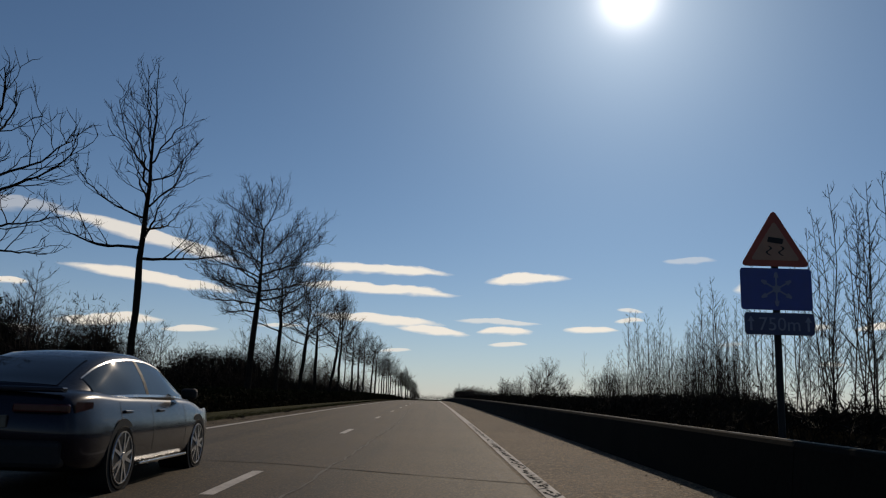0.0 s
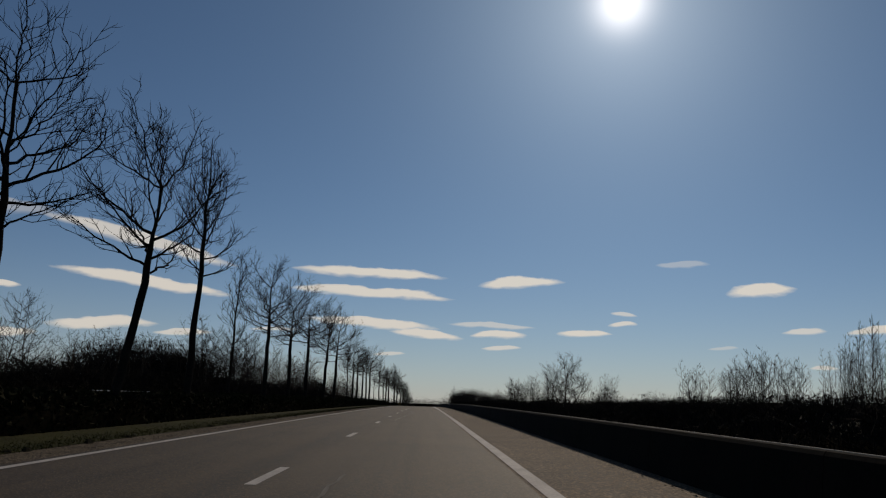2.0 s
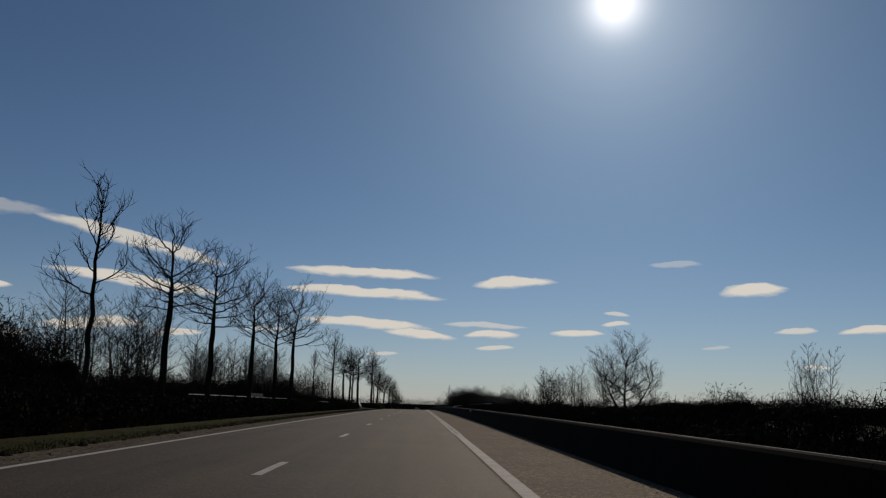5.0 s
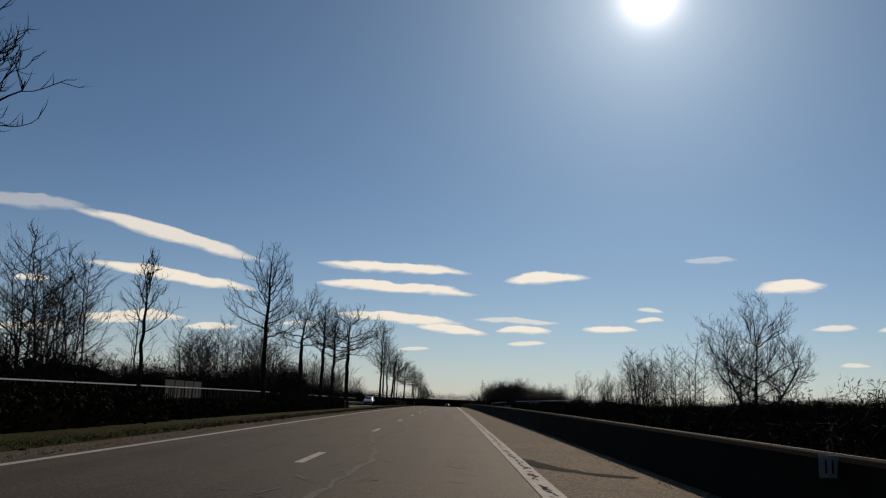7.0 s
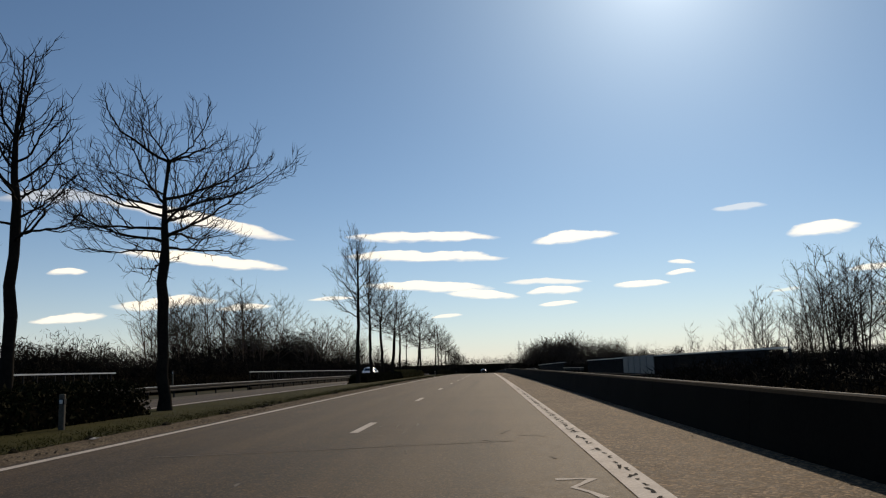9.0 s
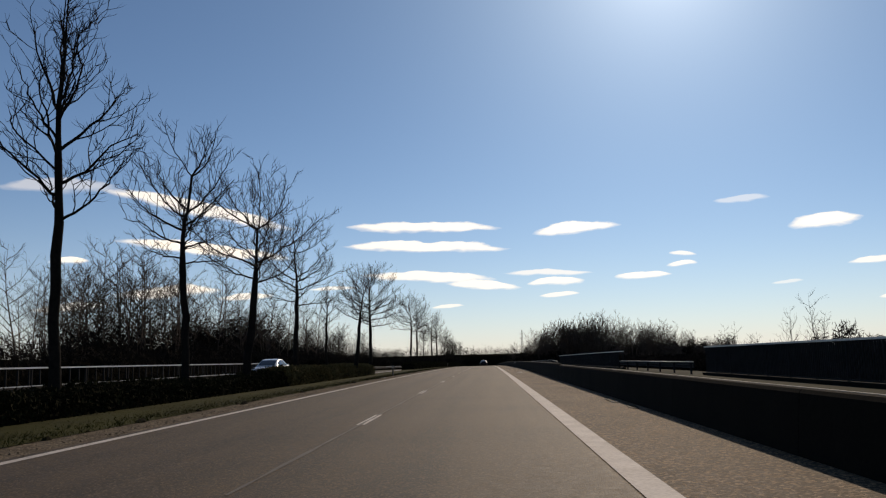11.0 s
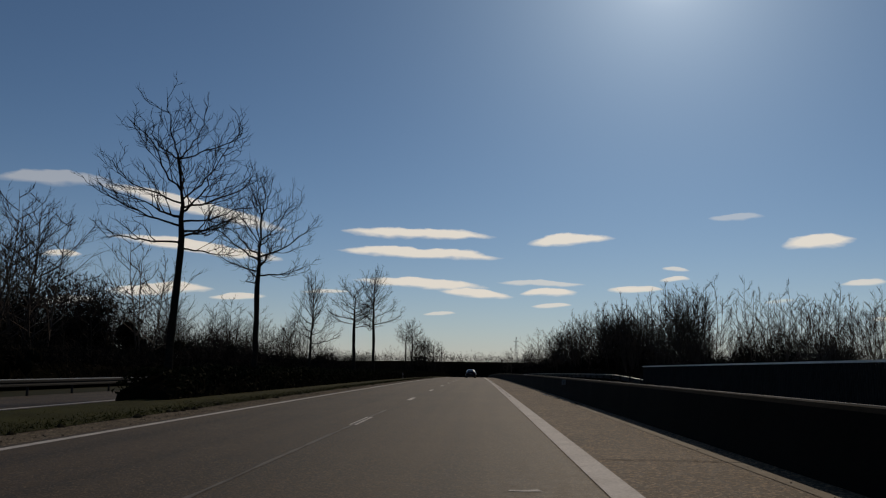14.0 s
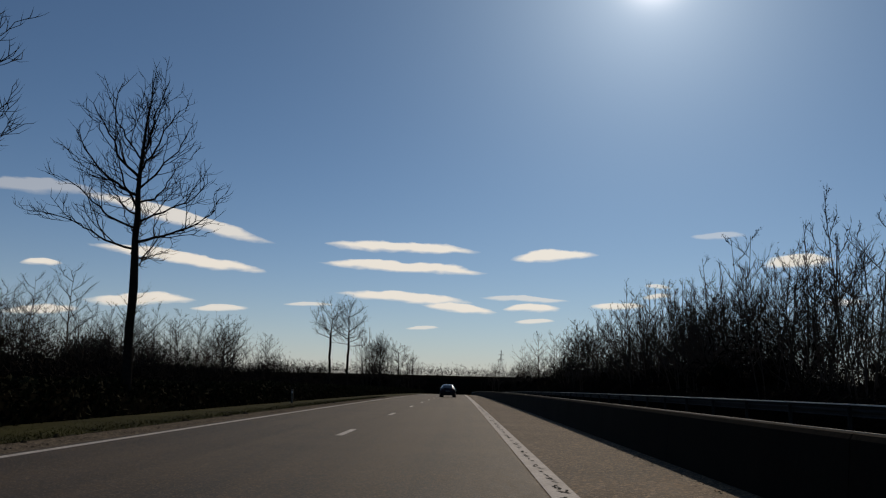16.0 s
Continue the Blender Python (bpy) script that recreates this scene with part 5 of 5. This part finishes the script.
for sx_ in (-0.1, 0.08):
    wv_, wf_ = [], []
    for k in range(9):
        g = k / 8
        x = sx_ + 0.035 * math.sin(g * 7)
        z = 3.16 - 0.14 * g
        wv_ += [(x - 0.014, -0.018, z), (x + 0.014, -0.018, z)]
    wf_ = [(2 * k, 2 * k + 1, 2 * k + 3, 2 * k + 2) for k in range(8)]
    part("skid_mark", (wv_, wf_), M_DARK, tri)
blue = part("blue_panel", plate(rounded(rect(-0.53, 0.5, 2.22, 2.83), 0.05), -0.012, 0.0), M_BLUE, sign, "deep blue panel")
for k in range(6):
    a_ = radians(30 + 60 * k)
    c_, s_ = math.cos(a_), math.sin(a_)
    def turn_(u, w):
        return (-0.015 + c_ * u - s_ * w, 2.525 + s_ * u + c_ * w)
    part("snowflake_arm", plate([turn_(0.0, -0.012), turn_(0.25, -0.012), turn_(0.25, 0.012), turn_(0.0, 0.012)], -0.016, -0.0125), M_MARK, blue)
    part("snowflake_tip", plate([turn_(0.17, -0.035), turn_(0.24, -0.02), turn_(0.24, 0.02), turn_(0.17, 0.035)], -0.019, -0.0165), M_MARK, blue)
part("snowflake_hub", plate([(-0.015 + 0.06 * math.cos(k * math.pi / 4), 2.525 + 0.06 * math.sin(k * math.pi / 4)) for k in range(8)], -0.021, -0.0195), M_MARK, blue)
dist = part("distance_plate", plate(rounded(rect(-0.49, 0.51, 1.86, 2.18), 0.05), -0.012, 0.0), M_NAVY, sign, "dark blue distance plate")
for ax_ in (-0.4, 0.42):
    part("arrow", plate([(ax_ - 0.016, 1.92), (ax_ + 0.016, 1.92), (ax_ + 0.016, 2.05), (ax_ + 0.05, 2.05), (ax_, 2.13), (ax_ - 0.05, 2.05), (ax_ - 0.016, 2.05)], -0.016, -0.0125), M_MARK, dist, "pale upward arrow")
txt = bpy.data.curves.new("lettering", "FONT")
txt.body, txt.size, txt.align_x, txt.extrude = "750m", 0.27, "CENTER", 0.001
lettering = new("lettering", txt)
txt.materials.append(M_MARK)
lettering.parent = dist
lettering.matrix_basis = pose(0.01, -0.016, 1.925, 90, 0, 0)
lettering["label"] = "pale figures reading 750m"


# ---- cars ----
def paint(name, colour):
    m = bpy.data.materials.new(name)
    m.use_nodes = True
    b = m.node_tree.nodes["Principled BSDF"]
    b.inputs["Base Color"].default_value = (*colour, 1)
    b.inputs["Metallic"].default_value, b.inputs["Roughness"].default_value = 0.3, 0.3
    b.inputs["Coat Weight"].default_value, b.inputs["Coat Roughness"].default_value = 0.3, 0.04
    b.inputs["Specular IOR Level"].default_value = 0.18
    t = m.node_tree
    n = t.nodes.new("ShaderNodeTexNoise")
    n.inputs["Scale"].default_value = 900
    t.links.new(wmath(t, "MULTIPLY_ADD", n.outputs["Fac"], 0.12, 0.2), b.inputs["Roughness"])
    return m


M_GLASS = bpy.data.materials.new("tinted_glass")
M_GLASS.use_nodes = True
gb = M_GLASS.node_tree.nodes["Principled BSDF"]
gb.inputs["Base Color"].default_value, gb.inputs["Roughness"].default_value = (0.012, 0.014, 0.016, 1), 0.04
gb.inputs["Specular IOR Level"].default_value = 0.35
M_CHROME = material("chrome", (0.45, 0.45, 0.45), (0.35, 0.35, 0.35), rough=0.25, metal=1.0, grain=5, bump=0)
M_RIM = material("alloy_rim", (0.55, 0.55, 0.56), (0.42, 0.42, 0.43), rough=0.3, metal=0.9, grain=6, bump=0)
M_TYRE = material("tyre_rubber", (0.012, 0.012, 0.012), (0.008, 0.008, 0.008), rough=0.9, grain=60, bump=0.2, spec=0.1)
M_TAIL = material("tail_lamp_red", (0.06, 0.003, 0.003), (0.035, 0.002, 0.002), rough=0.2, grain=10, bump=0)


def curve_at(table, y):
    if y <= table[0][0]:
        return table[0][1]
    for (ya, va), (yb, vb) in zip(table, table[1:]):
        if y <= yb:
            g = (y - ya) / (yb - ya)
            return va + (vb - va) * g
    return table[-1][1]


WIDTH = [(-1.08, 0.80), (-0.95, 0.88), (-0.6, 0.925), (0.3, 0.935), (2.2, 0.93), (3.0, 0.91), (3.5, 0.84), (3.78, 0.68)]
DECK = [(-1.08, 0.90), (-1.0, 1.0), (-0.6, 1.03), (0.0, 1.0), (2.2, 0.97), (2.6, 0.95), (3.2, 0.86), (3.6, 0.76), (3.78, 0.62)]
SILL = [(-1.08, 0.36), (-0.8, 0.24), (0.0, 0.2), (3.2, 0.2), (3.6, 0.24), (3.78, 0.34)]
ROOF = [(-0.82, 1.02), (-0.5, 1.17), (-0.1, 1.33), (0.3, 1.425), (0.8, 1.46), (1.3, 1.45), (1.7, 1.385), (2.1, 1.23), (2.7, 0.96)]
BELTX = [(-0.82, 0.70), (-0.3, 0.80), (0.5, 0.835), (1.8, 0.835), (2.7, 0.76)]
ROOFX = [(-0.82, 0.60), (-0.1, 0.56), (0.5, 0.58), (1.3, 0.58), (2.7, 0.66)]


def smoothed(table, y, h=0.12):
    return (curve_at(table, y - h) + 2 * curve_at(table, y) + curve_at(table, y + h)) / 4


def shell(stations, section):
    """A body drawn through half sections, from the right side over the middle to the left."""
    verts, faces = [], []
    rings = []
    for y in stations:
        half = section(y)
        ring = [(x, y, z) for x, z in half] + [(-x, y, z) for x, z in reversed(half) if x > 1e-4]
        rings.append(len(ring))
        verts += ring
    k = rings[0]
    for j in range(len(stations) - 1):
        for i in range(k):
            q, r = j * k + i, j * k + (i + 1) % k
            faces.append((q, q + k, r + k, r))
    faces.append(tuple(range(k)))
    faces.append(tuple((len(stations) - 1) * k + i for i in range(k))[::-1])
    return verts, faces


def lower_section(y):
    w, d, b = smoothed(WIDTH, y), smoothed(DECK, y), smoothed(SILL, y)
    return [(0, b), (w * 0.86, b), (w * 0.96, b + 0.06), (w * 0.985, b + 0.16), (w, 0.50), (w * 1.0, 0.62), (w * 0.975, 0.74), (w * 0.955, 0.80),
            (w * 0.93, d - 0.10), (w * 0.88, d - 0.045), (w * 0.78, d - 0.015), (w * 0.5, d), (0, d + 0.008)]


def cabin(y, s):
    """A point of the cabin's side: s runs from the belt line (0) to the roof's edge (1)."""
    zb, zr = 0.92, smoothed(ROOF, y) - 0.05
    xb, xr = smoothed(BELTX, y), smoothed(ROOFX, y)
    bow = 0.03 * math.sin(math.pi * s)
    return xb + (xr - xb) * s + bow, zb + (zr - zb) * s


def cabin_section(y):
    z = smoothed(ROOF, y)
    pts = [cabin(y, s) for s in (0, 0.25, 0.5, 0.75, 1.0)]
    xr = pts[-1][0]
    return [(0, 0.9)] + pts + [(xr * 0.86, z - 0.018), (xr * 0.5, z), (0, z + 0.006)]


def side_patch(ya, yb, sa, sb, out, side, n=14, m=5):
    verts, faces = [], []
    for j in range(n + 1):
        y = ya + (yb - ya) * j / n
        for i in range(m + 1):
            x, z = cabin(y, sa + (sb - sa) * i / m)
            verts.append((side * (x + out), y, z + out * 0.3))
    for j in range(n):
        for i in range(m):
            q = j * (m + 1) + i
            f_ = (q, q + 1, q + m + 2, q + m + 1)
            faces.append(f_ if side < 0 else f_[::-1])
    return verts, faces


def top_patch(ya, yb, share, out, n=10):
    verts, faces = [], []
    for j in range(n + 1):
        y = ya + (yb - ya) * j / n
        xr = cabin(y, 1.0)[0]
        z = smoothed(ROOF, y)
        for u in (-share, -share * 0.55, 0, share * 0.55, share):
            verts.append((xr * u, y, z + out + 0.006 * (1 - abs(u)) - (0.016 if abs(u) > 0.8 else 0.004 if abs(u) > 0.4 else 0)))
    for j in range(n):
        for i in range(4):
            q = j * 5 + i
            faces.append((q, q + 1, q + 6, q + 5))
    return verts, faces


def bevelled(x0, x1, y0, y1, z0, z1, r=0.012):
    bm = bmesh.new()
    box(bm, x0, x1, y0, y1, z0, z1, r)
    return bm


def wheel_parts(car, x, y, side):
    wheel = part("wheel", wheel_solid(0.335, 0.2), M_TYRE, car, "black tyre on an alloy wheel", smooth=False)
    wheel.matrix_basis = pose(x, y, 0.335, 0, 0, 0 if side > 0 else 180)
    dish = bmesh.new()
    bmesh.ops.create_cone(dish, cap_ends=True, segments=32, radius1=0.262, radius2=0.262, depth=0.02, matrix=pose(0.087, 0, 0, 0, 90, 0))
    part("hub_well", dish, M_DARK, wheel)
    rv, rf = [], []
    for k in range(32):
        a_ = 2 * math.pi * k / 32
        for r_, x_ in ((0.25, 0.09), (0.256, 0.104), (0.266, 0.104), (0.27, 0.094)):
            rv.append((x_, r_ * math.cos(a_), r_ * math.sin(a_)))
    for k in range(32):
        for i in range(3):
            q, r = k * 4 + i, ((k + 1) % 32) * 4 + i
            rf.append((q, r, r + 1, q + 1))
    part("rim", (rv, rf), M_RIM, wheel)
    sv, sf = [], []
    for k in range(5):
        for off in (-0.16, 0.16):
            a0, a1 = 2 * math.pi * k / 5 + off * 0.6, 2 * math.pi * k / 5 + off * 1.5
            b_ = len(sv)
            for r_, a_, hw, x_ in ((0.045, a0, 0.021, 0.106), (0.258, a1, 0.014, 0.101)):
                c_, s_ = math.cos(a_), math.sin(a_)
                for w_, xx in ((-hw, x_), (hw, x_), (hw, x_ - 0.02), (-hw, x_ - 0.02)):
                    sv.append((xx, r_ * c_ - w_ * s_, r_ * s_ + w_ * c_))
            sf += [(b_ + i, b_ + (i + 1) % 4, b_ + 4 + (i + 1) % 4, b_ + 4 + i) for i in range(4)]
    part("spokes", (sv, sf), M_RIM, wheel)
    cap = bmesh.new()
    bmesh.ops.create_cone(cap, cap_ends=True, segments=20, radius1=0.055, radius2=0.05, depth=0.03, matrix=pose(0.098, 0, 0, 0, 90, 0))
    part("hub_cap", cap, M_RIM, wheel)


def wheel_solid(r, w):
    verts, faces = [], []
    prof = [(-w / 2, r * 0.7), (-w / 2, r * 0.93), (-w * 0.42, r * 0.985), (-w * 0.2, r), (w * 0.2, r), (w * 0.42, r * 0.985), (w / 2, r * 0.93), (w * 0.46, r * 0.8)]
    n, k = 36, len(prof)
    for j in range(n):
        a_ = 2 * math.pi * j / n
        verts += [(x, q * math.cos(a_), q * math.sin(a_)) for x, q in prof]
    for j in range(n):
        for i in range(k - 1):
            q, p = j * k + i, ((j + 1) % n) * k + i
            faces.append((q, q + 1, p + 1, p))
    faces += [tuple(j * k for j in range(n)), tuple(j * k + k - 1 for j in range(n))[::-1]]
    return verts, faces


def car(label, mat, x, y, turn):
    ob = empty("car", label, "car", (x, y, road_z(y)), turn)
    ys = [-1.08 + 4.86 * i / 40 for i in range(41)]
    part("body", shell(ys, lower_section), mat, ob, smooth=True)
    cy = [-0.82 + 3.5 * i / 30 for i in range(31)]
    part("cabin", shell(cy, cabin_section), mat, ob, smooth=True)
    for side in (1, -1):
        part("rear_side_window", side_patch(-0.42, 0.88, 0.12, 0.9, 0.006, side), M_GLASS, ob, smooth=True)
        part("front_side_window", side_patch(0.95, 2.2, 0.12, 0.9, 0.006, side), M_GLASS, ob, smooth=True)
        part("door_pillar", side_patch(0.87, 0.96, 0.08, 0.93, 0.008, side, 2), M_DARK, ob)
        part("window_trim", side_patch(-0.48, 2.3, 0.06, 0.12, 0.010, side, 20, 1), M_CHROME, ob, "bright chrome strip")
        part("upper_trim", side_patch(-0.44, 2.22, 0.9, 0.94, 0.009, side, 20, 1), M_CHROME, ob, "bright chrome strip")
        for hy in (0.15, 1.2):
            x_ = smoothed(WIDTH, hy) * 0.955
            part("door_handle", bevelled(side * x_ - 0.03, side * x_ + 0.03, hy - 0.1, hy + 0.1, 0.785, 0.815), mat, ob, "slim door handle in body colour")
        for gy_ in (-0.02, 0.92, 2.15):
            w_ = smoothed(WIDTH, gy_)
            sec = lower_section(gy_)[3:9]
            gv_ = [(side * (a_ + 0.004), gy_ - 0.005, b_) for a_, b_ in sec] + [(side * (a_ + 0.004), gy_ + 0.005, b_) for a_, b_ in sec]
            gf_ = [(i, i + 1, i + 7, i + 6) for i in range(5)]
            part("door_gap", (gv_, gf_), M_DARK, ob)
        part("sill_trim", bevelled(side * 0.925 - 0.03, side * 0.925 + 0.025, 0.5, 2.2, 0.225, 0.255, 0.008), M_CHROME, ob, "bright sill strip")
        part("mirror", bevelled(side * 0.97 - 0.1, side * 0.97 + 0.1, 1.98, 2.12, 0.93, 1.07, 0.04), M_DARK, ob, "dark door mirror")
        for wy in (0.0, 2.74):
            arch = bmesh.new()
            w_ = smoothed(WIDTH, wy)
            bmesh.ops.create_cone(arch, cap_ends=True, segments=40, radius1=0.385, radius2=0.385, depth=0.4, matrix=pose(side * (w_ - 0.202), wy, 0.345, 0, 90, 0))
            part("wheel_arch", arch, M_DARK, ob)
            wheel_parts(ob, side * (w_ - 0.09), wy, side)
        lamp = [(side * (smoothed(WIDTH, y_) * 0.955 + 0.012), y_, z_) for y_, z_ in ((-0.72, 0.84), (-0.98, 0.80), (-0.98, 0.90), (-0.72, 0.90))]
        part("side_lamp", (lamp, [(0, 1, 2, 3)]), M_TAIL, ob, "red tail lamp")
        part("tail_lamp", bevelled(*sorted((side * 0.82, side * 0.3)), -1.115, -1.06, 0.80, 0.88, 0.015), M_TAIL, ob, "red tail lamp")
    part("rear_window", top_patch(-0.74, -0.02, 0.86, 0.006), M_GLASS, ob, smooth=True)
    part("windscreen", top_patch(1.75, 2.6, 0.9, 0.006), M_GLASS, ob, smooth=True)
    part("boot_lip", bevelled(-0.72, 0.72, -1.06, -0.94, 0.985, 1.035, 0.015), mat, ob)
    part("rear_bumper", bevelled(-0.78, 0.78, -1.14, -0.95, 0.30, 0.55, 0.05), M_DARK, ob, "dark lower bumper")
    part("number_plate", bevelled(-0.26, 0.26, -1.12, -1.09, 0.66, 0.77, 0.006), M_POST, ob)
    part("front_bumper", bevelled(-0.7, 0.7, 3.62, 3.82, 0.28, 0.5, 0.05), M_DARK, ob)
    for side in (1, -1):
        part("headlight", bevelled(*sorted((side * 0.72, side * 0.36)), 3.5, 3.72, 0.6, 0.7, 0.03), M_CHROME, ob, "clear headlight")
    return ob


car("dark metallic grey saloon car in the outer lane", paint("grey_paint", (0.007, 0.008, 0.016)), -4.16, 8.45, 0)
car("dark saloon car driving ahead in the inner lane", bpy.data.materials["grey_paint"], -1.1, 485.0, 0)
car("white car on the oncoming carriageway behind the hedge", paint("white_paint", (0.7, 0.7, 0.68)), -15.5, 327.5, 180)

# ---- lattice mast far off ----
M_MAST = material("mast_steel", (0.3, 0.3, 0.31), (0.22, 0.22, 0.23), rough=0.5, metal=0.6, grain=3, bump=0)
mast = empty("lattice_mast", "grey steel lattice mast far behind the trees", "mast", (34, 1060, road_z(1060)))
mv, mf = [], []
H = 30.0
for k in range(4):
    a_ = math.pi / 4 + k * math.pi / 2
    tube([Vector((2.2 * math.cos(a_), 2.2 * math.sin(a_), 0)), Vector((0.4 * math.cos(a_), 0.4 * math.sin(a_), H))], [0.22, 0.12], 4, mv, mf)
for j in range(12):
    z0_, z1_ = H * j / 12, H * (j + 1) / 12
    r0_, r1_ = 2.2 - 1.8 * j / 12, 2.2 - 1.8 * (j + 1) / 12
    for k in range(4):
        a_, b_ = math.pi / 4 + k * math.pi / 2, math.pi / 4 + (k + 1) * math.pi / 2
        tube([Vector((r0_ * math.cos(a_), r0_ * math.sin(a_), z0_)), Vector((r1_ * math.cos(b_), r1_ * math.sin(b_), z1_))], [0.1, 0.1], 3, mv, mf)
part("frame", (mv, mf), M_MAST, mast)
for z_ in (22, 26):
    bm = bmesh.new()
    box(bm, -2.4, 2.4, -0.15, 0.15, z_, z_ + 0.3)
    part("cross_arm", bm, M_MAST, mast)
